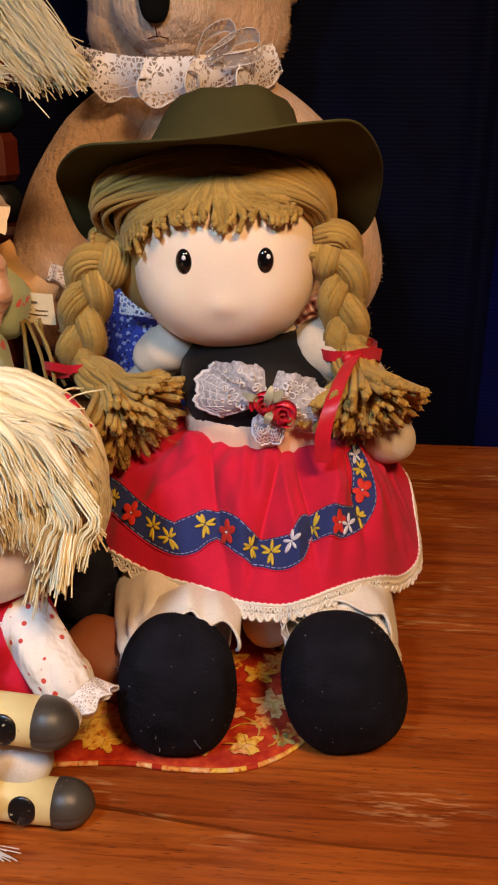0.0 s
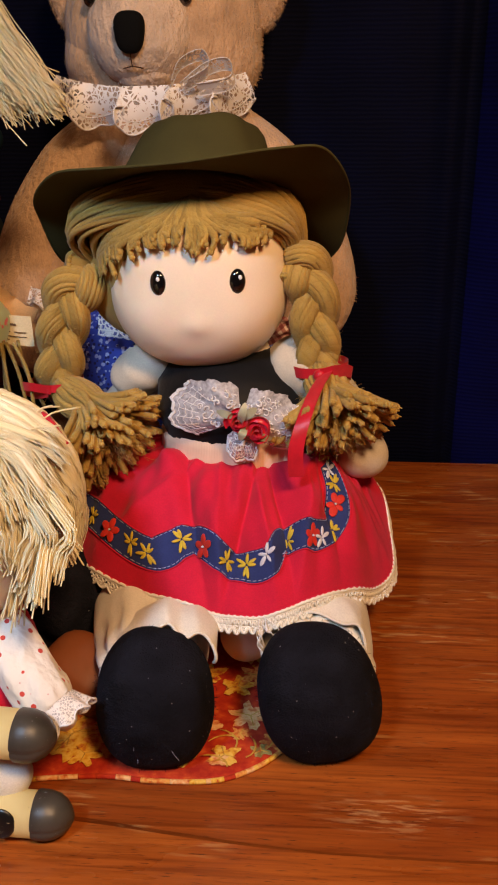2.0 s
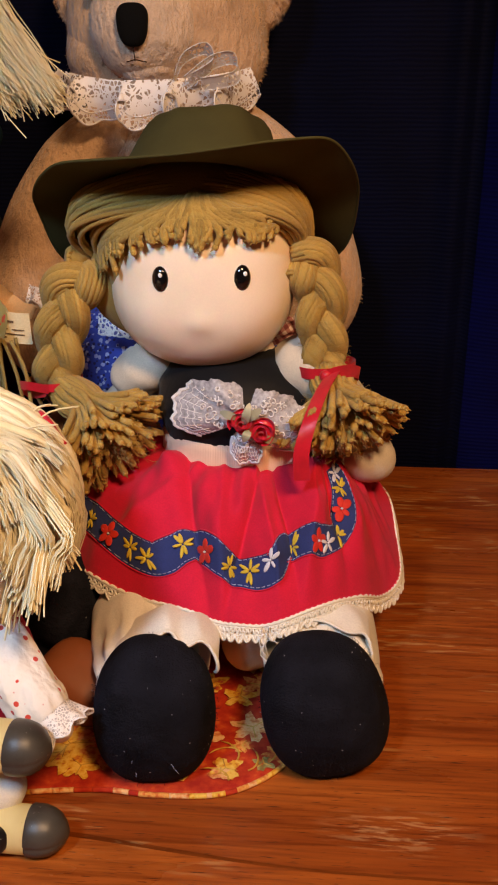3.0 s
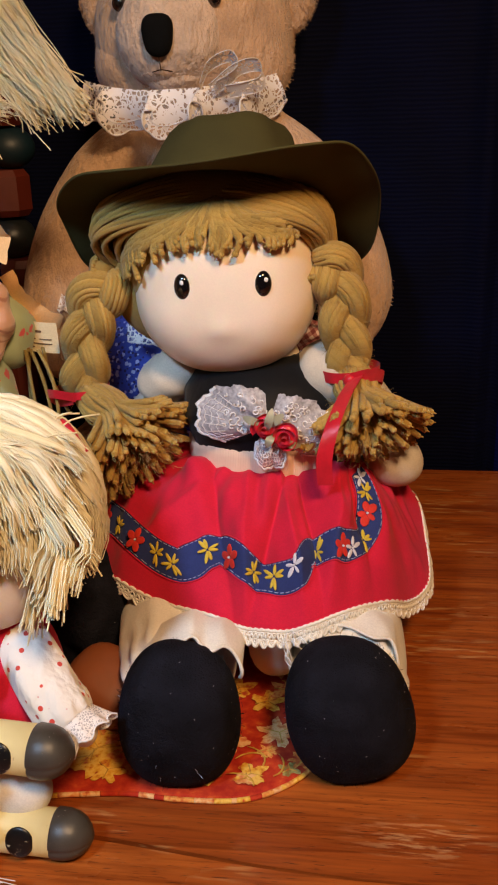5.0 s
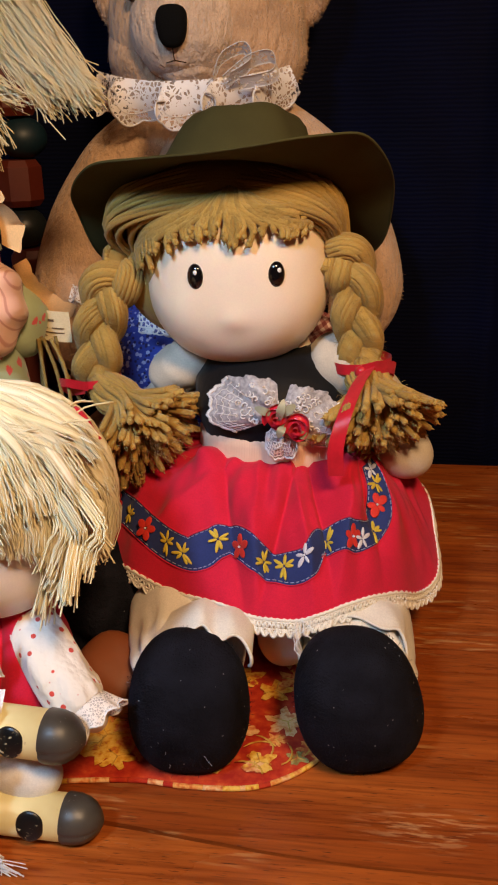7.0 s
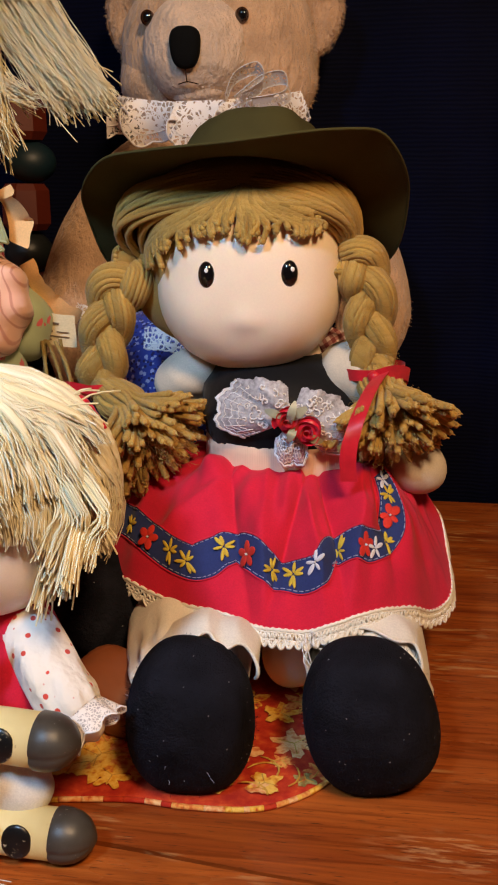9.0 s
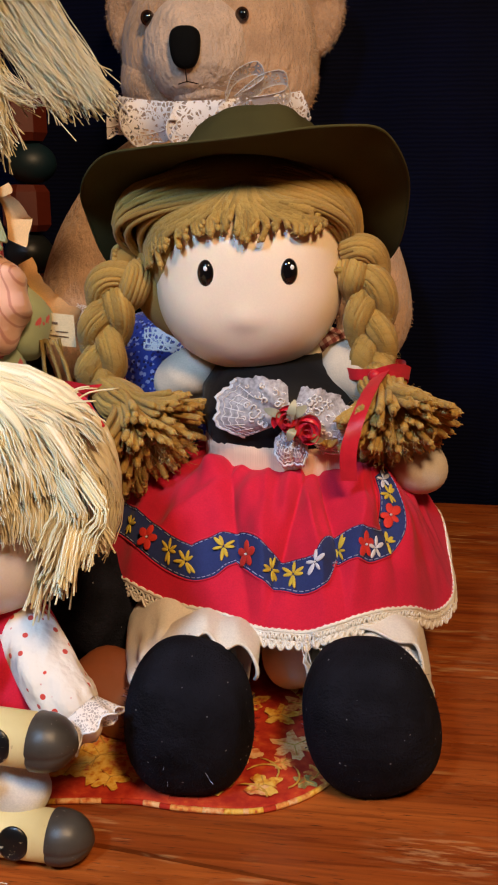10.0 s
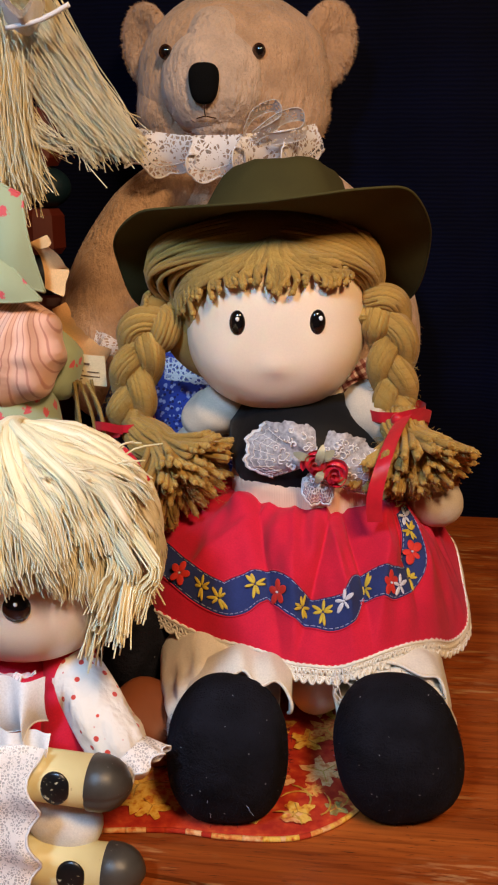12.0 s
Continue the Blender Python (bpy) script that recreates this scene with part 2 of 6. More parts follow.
def chipped_black():
    m = Mat("chipped_black_paint", (0.006, 0.006, 0.006), 0.3)
    m.colour(m.mix(m.step(m.noise(260, 3, (1, 1, 2)), 0.62, 0.66), (0.006, 0.006, 0.006), (0.45, 0.4, 0.26)))
    return m.m


def print_material():
    m = Mat("red_autumn_print_cotton", (0.4, 0.035, 0.015), 0.85, spec=0.2)
    m.colour(m.ramp(m.noise(130, 4), [(0.35, (0.36, 0.018, 0.010)), (0.6, (0.52, 0.05, 0.016)), (0.75, (0.6, 0.12, 0.025))]))
    m.weave(0.0008, 0.25)
    m.bump(m.noise(60, 3), 0.4, 0.002)
    return m.m


def leaf_print(name, lo, hi):
    m = Mat(name, lo, 0.85)
    m.colour(m.ramp(m.noise(150, 4), [(0.30, (0.42, 0.04, 0.012)), (0.42, lo), (0.55, hi), (0.66, lo), (0.74, (0.5, 0.07, 0.015))]))
    m.weave(0.0008, 0.25)
    return m.m


def elastic_material():
    m = Mat("peach_elastic", (0.78, 0.55, 0.4), 0.8, spec=0.2)
    m.vary(50, 0.06)
    s = m.node("ShaderNodeSeparateXYZ", Vector=m.coords())
    m.bump(m.math("SINE", m.math("MULTIPLY", s.outputs[0], 2 * math.pi / 0.0013)), 0.25, 0.0004)
    return m.m


def plain(name, base, rough=0.6, coat=0.0, scale=60, amount=0.08):
    m = Mat(name, base, rough, coat=coat)
    m.vary(scale, amount)
    m.bump(m.noise(scale * 4, 3), 0.12, 0.001)
    return m.m


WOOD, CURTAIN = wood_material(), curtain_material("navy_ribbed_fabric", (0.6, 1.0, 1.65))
# bluer copy of the navy fabric, with the cool light put into its colour
CURTAIN_LIT = curtain_material("lit_navy_ribbed_fabric", (0.8, 1.2, 6.0))
YARN = yarn("golden_brown_yarn", (0.43, 0.265, 0.068), pitch=0.005, amount=0.2)
OLIVE_YARN = yarn("olive_yarn", (0.25, 0.17, 0.05))
SKIN, FELT, BOOT = skin_material(), felt_material(), boot_material()
EYE = plain("black_glossy_eye", (0.004, 0.004, 0.005), 0.08, 0.6, amount=0.0)
# a white dot on the black eyes, painted as a highlight
GLINT = plain("white_eye_dot", (0.85, 0.85, 0.85), 0.3)
BLOUSE = cotton("cream_blouse_cotton", (0.62, 0.54, 0.43), 0.08)
PANTS = cotton("cream_cotton", (0.78, 0.72, 0.62), 0.08)
BODICE = satin("black_satin", (0.005, 0.005, 0.006), 0.5)
RED = cotton("red_cotton", (0.60, 0.010, 0.04), 0.12)
BAND = cotton("blue_ribbon_weave", (0.022, 0.035, 0.14), 0.15, 0.0007)
T_RED, T_YEL = cotton("red_thread", (0.62, 0.03, 0.02), 0.2, 0.0006, 0.6), cotton("yellow_thread", (0.62, 0.44, 0.04), 0.2, 0.0006, 0.6)
T_WHITE = cotton("white_thread", (0.7, 0.68, 0.74), 0.1, 0.0006, 0.6)
T_LIGHT = cotton("grey_stitch_thread", (0.35, 0.38, 0.55), 0.1, 0.0006, 0.7)
LACE = cotton("cream_lace_thread", (0.85, 0.79, 0.68), 0.1, 0.0006, 0.8)
LACE_W = cotton("white_lace_thread", (0.82, 0.79, 0.78), 0.06, 0.0006, 0.6)
ELASTIC = elastic_material()
RIBBON = satin("red_satin_ribbon", (0.5, 0.012, 0.025), 0.32)
ROSE = satin("red_satin_rose", (0.55, 0.012, 0.03), 0.28)
LEAF_SATIN = satin("sage_satin", (0.33, 0.32, 0.22), 0.3)
BEAR, MUZZLE = plush("tan_plush", (0.60, 0.385, 0.235), 0.17), plush("pale_plush", (0.71, 0.525, 0.39), 0.13)
BEAR_NOSE = Mat("black_velour", (0.004, 0.004, 0.004), 0.95, spec=0.1)
BEAR_NOSE.bump(BEAR_NOSE.noise(500, 3), 0.6, 0.001)
BEAR_NOSE = BEAR_NOSE.m
AMBER = plain("amber_glass_eye", (0.05, 0.014, 0.004), 0.06, 0.8)
COLLAR = lace_material("white_collar_lace", (0.86, 0.82, 0.8), 210, 0.22)
SHEER = Mat("sheer_white_tulle", (0.9, 0.86, 0.9), 0.4)
SHEER.alpha(SHEER.ramp(SHEER.noise(300, 2), [(0.3, (0.28,) * 3), (0.7, (0.58,) * 3)]))
SHEER = SHEER.m
CUFF_LACE = lace_material("cuff_lace", (0.80, 0.73, 0.68), 560, 0.5)
BLUE_PRINT = floral_material("blue_print_cotton", (0.035, 0.07, 0.42), (0.55, 0.6, 0.8), 170, 0.3, (0.02, 0.015, 0.12))
GREEN_PRINT = floral_material("sage_floral_cotton", (0.36, 0.42, 0.25), (0.62, 0.09, 0.1), 62, 0.2)
STRIPE, GINGHAM, DOTS = striped_material(), gingham_material(), dotted_material()
PEACH = cotton("peach_cotton", (0.85, 0.50, 0.22), 0.08)
BLOND = thread("pale_blond_thread", (0.88, 0.78, 0.48), (0.92, 0.86, 0.66), 0.75)
BLOND_B = thread("silky_blond_thread", (0.90, 0.76, 0.44), (0.95, 0.87, 0.64), 0.5)
BROWN = plain("brown_leather", (0.22, 0.06, 0.018), 0.55)
PAINT, RUBBER, CHIPPED = paint_material(), rubber_material(), chipped_black()
PRINT = print_material()
L_ORANGE, L_YELLOW = leaf_print("orange_print", (0.6, 0.13, 0.02), (0.75, 0.35, 0.08)), leaf_print("yellow_print", (0.7, 0.33, 0.02), (0.8, 0.5, 0.10))
L_PEACH, L_GREEN = leaf_print("peach_print", (0.7, 0.25, 0.07), (0.8, 0.48, 0.22)), leaf_print("olive_print", (0.2, 0.16, 0.04), (0.4, 0.33, 0.12))
L_LINE = leaf_print("gold_line_print", (0.5, 0.25, 0.03), (0.62, 0.36, 0.06))
TAG, INK = cotton("cream_satin_tag", (0.75, 0.62, 0.38), 0.05, 0.0006, 0.5), plain("brown_ink", (0.12, 0.07, 0.04), 0.6)
PLASTER = plain("warm_plaster", (0.45, 0.33, 0.24), 0.9, scale=4)
FLOOR_M = plain("dark_floor_wood", (0.16, 0.08, 0.04), 0.5, scale=6, amount=0.25)
# bead paints taken darker, to hold the shade the toy stands in
RED_WOOD, TEAL_WOOD = plain("red_painted_wood", (0.10, 0.013, 0.005), 0.5), plain("teal_painted_wood", (0.005, 0.02, 0.03), 0.5)
DARK_WOOD = plain("black_painted_wood", (0.012, 0.014, 0.014), 0.4)


# ---- mesh building ----
def vec(*p):
    return np.array(p, float)


def unit(v):
    return v / (np.linalg.norm(v) + 1e-12)


class Shape:
    """Collects grids, tubes and rounded bodies into one mesh."""

    def __init__(self):
        self.v, self.f, self.m, self.uv, self.mats = [], [], [], [], []

    def slot(self, mat):
        if mat not in self.mats:
            self.mats.append(mat)
        return self.mats.index(mat)

    def grid(self, P, mat, wrap=False, flip=False, vlen=None):
        """P: rows x columns x 3; wrap joins the last column to the first."""
        nr, nc = P.shape[:2]
        o = len(self.v)
        self.v.extend(P.reshape(-1, 3).tolist())
        k = self.slot(mat)
        cols = nc if wrap else nc - 1
        du = 1.0 / cols
        L = vlen if vlen is not None else np.linspace(0, 1, nr)
        for i in range(nr - 1):
            for j in range(cols):
                j2 = (j + 1) % nc
                q = [o + i * nc + j, o + i * nc + j2, o + (i + 1) * nc + j2, o + (i + 1) * nc + j]
                t = [(j * du, L[i]), ((j + 1) * du, L[i]), ((j + 1) * du, L[i + 1]), (j * du, L[i + 1])]
                if flip:
                    q.reverse(), t.reverse()
                self.f.append(q), self.uv.extend(t), self.m.append(k)
        return o

    def fan(self, ring, tip, mat, flip=False):
        o = len(self.v)
        self.v.extend([list(p) for p in ring] + [list(tip)])
        n, k = len(ring), self.slot(mat)
        for j in range(n):
            q = [o + j, o + (j + 1) % n, o + n]
            if flip:
                q.reverse()
            self.f.append(q), self.uv.extend([(0, 0)] * 3), self.m.append(k)

    def tube(self, path, radius, mat, sides=6, cap=True, squash=1.0, tipr=None):
        """A swept tube; radius may be one number or one for each point."""
        path = np.asarray(path, float)
        n = len(path)
        r = np.full(n, radius) if np.isscalar(radius) else np.asarray(radius, float)
        tan = np.gradient(path, axis=0)
        tan /= np.linalg.norm(tan, axis=1)[:, None] + 1e-12
        ref = vec(0, 0, 1) if abs(tan[0][2]) < 0.9 else vec(1, 0, 0)
        a = unit(np.cross(tan[0], ref))
        P = np.zeros((n, sides, 3))
        ang = np.linspace(0, 2 * np.pi, sides, endpoint=False)
        for i in range(n):
            a = unit(a - tan[i] * np.dot(a, tan[i]))
            b = np.cross(tan[i], a)
            P[i] = path[i] + r[i] * (np.cos(ang)[:, None] * a + squash * np.sin(ang)[:, None] * b)
        d = np.concatenate(([0], np.cumsum(np.linalg.norm(np.diff(path, axis=0), axis=1))))
        self.grid(P, mat, wrap=True, vlen=d)
        if cap:
            o = len(self.v) - n * sides
            k = self.slot(mat)
            for q in (list(range(o + sides - 1, o - 1, -1)), list(range(o + (n - 1) * sides, o + n * sides))):
                self.f.append(q), self.uv.extend([(0.1, 0)] * sides), self.m.append(k)

    def ball(self, c, r, mat, nu=24, nv=14, power=2.0, turn=None, bend=None):
        """A rounded body: superellipsoid with radii r, turned by a 3x3 matrix, then bent by a function of unit points."""
        th = np.linspace(0, np.pi, nv + 1)[:, None]
        ph = np.linspace(0, 2 * np.pi, nu, endpoint=False)[None, :]
        d = np.stack((np.sin(th) * np.cos(ph), np.sin(th) * np.sin(ph), np.cos(th) * np.ones_like(ph)), -1)
        k = (np.abs(d) ** power).sum(-1, keepdims=True) ** (1 / power)
        u = d / k
        P = u * np.asarray(r, float)
        if bend is not None:
            P = bend(P, d)
        if turn is not None:
            P = P @ np.asarray(turn).T
        P = P + np.asarray(c, float)
        self.grid(P, mat, wrap=True, flip=True)
        return P

    def mesh(self, name, base, smooth=True):
        me = bpy.data.meshes.new(name)
        me.from_pydata((np.asarray(self.v) - np.asarray(base)).tolist(), [], self.f)
        for mt in self.mats:
            me.materials.append(mt)
        me.polygons.foreach_set("material_index", self.m)
        me.polygons.foreach_set("use_smooth", [smooth] * len(self.f))
        uv = me.uv_layers.new(name="uv")
        uv.data.foreach_set("uv", np.asarray(self.uv, float).ravel())
        me.validate(verbose=False)
        me.update()
        return me


def thing(name, shape, base, label, category, group="", kind=""):
    """A top-level thing: a mesh, or with shape None an empty at its base."""
    ob = new(name, shape.mesh(name, base) if shape else None)
    ob.location = base
    return tagged(ob, label, category, group, kind)


def part(name, shape, parent, label="", smooth=True, kind=""):
    base = vec(*parent.location) + (vec(*parent.parent.location) if parent.parent else 0)
    ob = new(name, shape.mesh(name, base, smooth))
    ob.parent = parent
    return tagged(ob, label, kind=kind)


def turn_xyz(x=0, y=0, z=0):
    return np.array(Euler([radians(a) for a in (x, y, z)]).to_matrix())


def spline(pts, n, closed=False):
    """Catmull-Rom through control points."""
    pts = np.asarray(pts, float)
    k = len(pts)
    out = []
    for s in np.linspace(0, k if closed else k - 1, n, endpoint=not closed):
        i = min(int(s), k - 1 if closed else k - 2)
        f = s - i
        idx = [(i + d) % k if closed else min(max(i + d, 0), k - 1) for d in (-1, 0, 1, 2)]
        a, b, c, d = pts[idx]
        out.append(0.5 * (2 * b + (c - a) * f + (2 * a - 5 * b + 4 * c - d) * f * f + (3 * b - a - 3 * c + d) * f ** 3))
    return np.array(out)


RNG = np.random.default_rng(7)


def box(s, lo, hi, mat, bevel=0.0):
    bm = bmesh.new()
    bmesh.ops.create_cube(bm, size=1)
    for v in bm.verts:
        v.co = Vector([l + (h - l) * (c + 0.5) for c, l, h in zip(v.co, lo, hi)])
    if bevel:
        bmesh.ops.bevel(bm, geom=bm.edges[:], offset=bevel, segments=1, affect="EDGES")
    o, k = len(s.v), s.slot(mat)
    bm.verts.index_update()
    s.v.extend([list(v.co) for v in bm.verts])
    for f in bm.faces:
        s.f.append([o + v.index for v in f.verts]), s.m.append(k)
        s.uv.extend([(0, 0)] * len(f.verts))
    bm.free()


# ---- the room: closed walls, ceiling and floor, a curtain and the table ----
ROOM = (-1.7, 1.8, -2.4, 0.42, -0.75, 1.75)


def structure(name, lo, hi, mat, label):
    s = Shape()
    box(s, lo, hi, mat)
    c = [(a + b) / 2 for a, b in zip(lo, hi)]
    ob = new(name, s.mesh(name, c, False))
    ob.location = c
    return tagged(ob, label, name.split("_")[0], kind="structure")


x0, x1, y0, y1, z0, z1 = ROOM
structure("floor", (x0, y0, z0 - 0.1), (x1, y1, z0), FLOOR_M, "dark wooden room floor under the table")
structure("ceiling", (x0, y0, z1), (x1, y1, z1 + 0.1), PLASTER, "plain warm plaster ceiling above the room")
structure("wall_north", (x0, y1, z0), (x1, y1 + 0.1, z1), PLASTER, "plain plaster wall behind the curtain")
structure("wall_south", (x0, y0 - 0.1, z0), (x1, y0, z1), PLASTER, "plain plaster wall opposite the curtain")
structure("wall_west", (x0 - 0.1, y0 - 0.1, z0), (x0, y1 + 0.1, z1), PLASTER, "plain plaster wall at the room's side")
structure("wall_east", (x1, y0 - 0.1, z0), (x1 + 0.1, y1 + 0.1, z1), PLASTER, "plain plaster wall at the room's other side")


def make_curtain():
    """Navy ribbed fabric hanging to just behind the table, with a few shallow folds."""
    nx, nz = 330, 26
    P = np.zeros((nz, nx, 3))
    for i, z in enumerate(np.linspace(1.6, -0.55, nz)):
        x = np.linspace(-1.2, 1.3, nx)
        y = 0.300 + 0.004 * np.sin(x * 17 + 1.0) + 0.003 * np.sin(x * 41 + z * 1.2)
        y -= 0.010 * np.exp(-((x - 0.198) / 0.011) ** 2) * (0.4 + 0.6 * np.clip(z / 0.4, 0, 1))
        y += 0.012 * np.exp(-((x - 0.219) / 0.007) ** 2)
        y += np.where(x > 0.222, -0.10 * np.clip((x - 0.222) / 0.10, 0, 1) * np.clip((z + 0.0) / 0.4, 0, 1), 0)
        y = np.where(x > 0.34, y + 0.03 * np.sin((x - 0.34) * 30), y)
        P[i] = np.stack((x, np.maximum(y, 0.284 if z < 0.03 else 0.0), np.full(nx, z)), -1)
    s = Shape()
    k = int(np.searchsorted(P[0, :, 0], 0.224))
    # right of the fold the bluer copy stands for light on the curtain
    for Q, mt in ((P[:, :k + 1], CURTAIN), (P[:, k:], CURTAIN_LIT)):
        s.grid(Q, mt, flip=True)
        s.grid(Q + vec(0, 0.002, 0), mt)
    thing("curtain", s, (0, 0.3, -0.55), "dark navy ribbed fabric curtain behind the toys, lit side coloured bluer", "curtain", kind="structure")


make_curtain()


def make_table():
    """A planked table top; boards with narrow dark joints."""
    base = (0.0, -0.1, z0)
    t = thing("table", None, base, "reddish brown varnished wooden table with worn boards", "table")
    lo_x, hi_x = -0.9, 1.0

    def bent(x):
        k = np.clip((0.075 - x) / 0.2, 0, 1)
        return -0.357 + 0.019 * k * k * (3 - 2 * k) + 0.0006 * np.sin(x * 31)
    xs = np.concatenate((np.linspace(lo_x, -0.3, 6), np.linspace(-0.28, 0.3, 60), np.linspace(0.32, hi_x, 6)))
    half = 0.0011 + 0.0008 * np.clip((0.05 - xs) / 0.15, 0, 1)
    edges = [np.full_like(xs, -0.62), bent(xs), np.full_like(xs, -0.263), np.full_like(xs, 0.275)]
    gaps = [0 * xs, half, np.full_like(xs, 0.00025), 0 * xs]
    for k in range(3):
        a, b = edges[k] + gaps[k], edges[k + 1] - gaps[k + 1]
        rows = [np.stack((xs, y, np.full_like(xs, z)), -1) for y, z in ((a, -0.03), (a, 0.0), (b, 0.0), (b, -0.03), (a, -0.03))]
        s = Shape()
        s.grid(np.array(rows), WOOD, flip=True)
        for q in (0, -1):
            s.fan([r[q] for r in rows[:4]], np.mean([r[q] for r in rows[:4]], 0), WOOD, q == 0)
        c = vec(0.05, float(a.mean() + b.mean()) / 2, -0.015)
        ob = new("plank", s.mesh("plank", c, False))
        ob.parent = t
        ob.location = c - vec(*base)
    s = Shape()
    box(s, (lo_x + 0.01, -0.61, -0.05), (hi_x - 0.01, 0.27, -0.0304), DARK_WOOD)
    part("underframe", s, t, "dark board under the planks", False)
    for x in (lo_x + 0.05, hi_x - 0.05):
        for y in (-0.57, 0.23):
            s = Shape()
            s.tube([(x, y, -0.05), (x, y, -0.4), (x, y, z0)], [0.035, 0.032, 0.025], WOOD, 12)
            part("leg", s, t)


make_table()

# ---- the printed cloth on the table ----
CLOTH_EDGE = [(-0.46, -0.28), (-0.30, -0.318), (-0.19, -0.318), (-0.145, -0.311), (-0.085, -0.303), (-0.05, -0.305), (-0.012, -0.303), (0.012, -0.293),
              (0.034, -0.272), (0.052, -0.235), (0.07, -0.16), (0.06, -0.05), (-0.02, 0.01), (-0.2, 0.03), (-0.42, -0.02), (-0.5, -0.15)]


def make_cloth():
    base = (-0.2, -0.15, 0)
    t = thing("printed_cloth", None, base, "red cloth mat printed with autumn leaves on the table", "cloth")
    ring = spline([(x, y, 0) for x, y in CLOTH_EDGE], 150, True)
    c = vec(-0.2, -0.15, 0)
    rows = []
    for f in np.linspace(1, 0.03, 26):
        p = c + (ring - c) * f
        p[:, 2] = 0.0026 + 0.0008 * np.sin(p[:, 0] * 60 + 2) * np.sin(p[:, 1] * 70)
        rows.append(p)
    low = ring.copy()
    low[:, 2] = 0.0004
    s = Shape()
    s.grid(np.array([low] + rows), PRINT, wrap=True, flip=False)
    part("fabric", s, t)
    s = Shape()
    cols = [L_YELLOW, L_ORANGE, PRINT, L_YELLOW, L_PEACH, L_ORANGE, PRINT, PRINT]
    i = 0
    while i < 150:
        n = int(RNG.integers(1, 4))
        seg = [ring[(i + j) % 150] + vec(0, 0, 0.0022) for j in range(n + 1)]
        s.tube(spline(seg, 2 * n + 2), 0.0018, cols[int(RNG.integers(0, 8))], 6)
        i += n
    part("piping", s, t, "red and yellow piped edge", kind="stuff")
    s = Shape()
    spots = [(-0.113, -0.262, 0.03, L_YELLOW), (-0.10, -0.283, 0.014, L_YELLOW), (-0.128, -0.275, 0.016, L_YELLOW), (-0.095, -0.245, 0.022, L_PEACH), (-0.12, -0.24, 0.016, L_ORANGE), (-0.085, -0.265, 0.016, L_ORANGE), (0.012, -0.235, 0.017, L_PEACH), (0.006, -0.255, 0.008, L_ORANGE),
             (0.022, -0.272, 0.008, L_GREEN), (0.03, -0.262, 0.01, L_ORANGE), (0.0, -0.2, 0.014, L_YELLOW), (0.02, -0.19, 0.012, L_ORANGE), (-0.13, -0.2, 0.02, L_ORANGE), (-0.1, -0.19, 0.02, L_YELLOW), (-0.11, -0.21, 0.01, L_GREEN)]
    for q in range(70):
        spots.append((RNG.uniform(-0.4, 0.03), RNG.uniform(-0.295, -0.06), RNG.uniform(0.007, 0.019), [L_ORANGE, L_YELLOW, L_PEACH, L_ORANGE, L_YELLOW, L_GREEN][q % 6]))
    for q, (x, y, r, mt) in enumerate(spots):
        lobes, ph = int(RNG.integers(4, 8)), RNG.uniform(0, 6)
        a = np.linspace(0, 2 * np.pi, 40, endpoint=False)
        rr = r * (0.5 + 0.5 * np.abs(np.cos(a * lobes / 2 + ph)) ** 1.6 + 0.16 * np.sin(a * lobes * 2.3 + q) * np.sin(a * 3.1))
        pz = 0.0037 + q * 0.00001
        ringp = np.stack((x + rr * np.cos(a), y + rr * np.sin(a), np.full(40, pz)), -1)
        s.fan(ringp, (x, y, pz), mt)
        for k in range(3):
            b = ph + k * 2.1
            s.tube([(x, y, pz + 0.0002), (x + 0.7 * r * math.cos(b), y + 0.7 * r * math.sin(b), pz + 0.0002)], 0.0004, L_LINE, 4)
    for x, y, b in ((0.004, -0.27, 1.2), (0.0, -0.29, 1.7), (0.012, -0.28, 0.5), (0.006, -0.262, 2.3)):
        p = [(x + d * 0.022 * math.cos(b + d), y + d * 0.022 * math.sin(b + d), 0.0042) for d in np.linspace(0, 1, 7)]
        s.tube(p, [0.0007] * 6 + [0.0003], L_LINE, 4)
    part("leaf_print", s, t, "orange, yellow and green leaf print", kind="stuff")


make_cloth()

# ---- the large yarn-haired doll ----
HEAD, HR = vec(-0.037, -0.085, 0.303), vec(0.0685, 0.062, 0.074)
WAIST_C = vec(-0.004, -0.09, 0.166)
HEM = [(-0.006, -0.235, 0.079), (0.024, -0.235, 0.079), (0.05, -0.225, 0.086), (0.077, -0.2, 0.082), (0.102, -0.16, 0.060), (0.12, -0.125, 0.058),
       (0.12, -0.09, 0.074), (0.108, -0.04, 0.101), (0.06, 0.02, 0.08), (-0.02, 0.035, 0.05), (-0.12, 0.01, 0.05), (-0.17, -0.04, 0.06),
       (-0.174, -0.10, 0.069), (-0.126, -0.16, 0.074), (-0.08, -0.2, 0.077), (-0.035, -0.225, 0.082)]
HEM_RING = spline(HEM, 320, True) + vec(0, 0.003, 0.008)


CRUMPLE = [(3, 6.1, 0.4, 0.0022), (5, -7.2, 1.9, 0.0022), (6.5, 10.3, 3.1, 0.0014), (9, -13.1, 5.2, 0.0010), (3.5, 15.5, 0.9, 0.0012), (14, 9.3, 2.2, 0.0006), (18, -16.0, 4.4, 0.0005)]


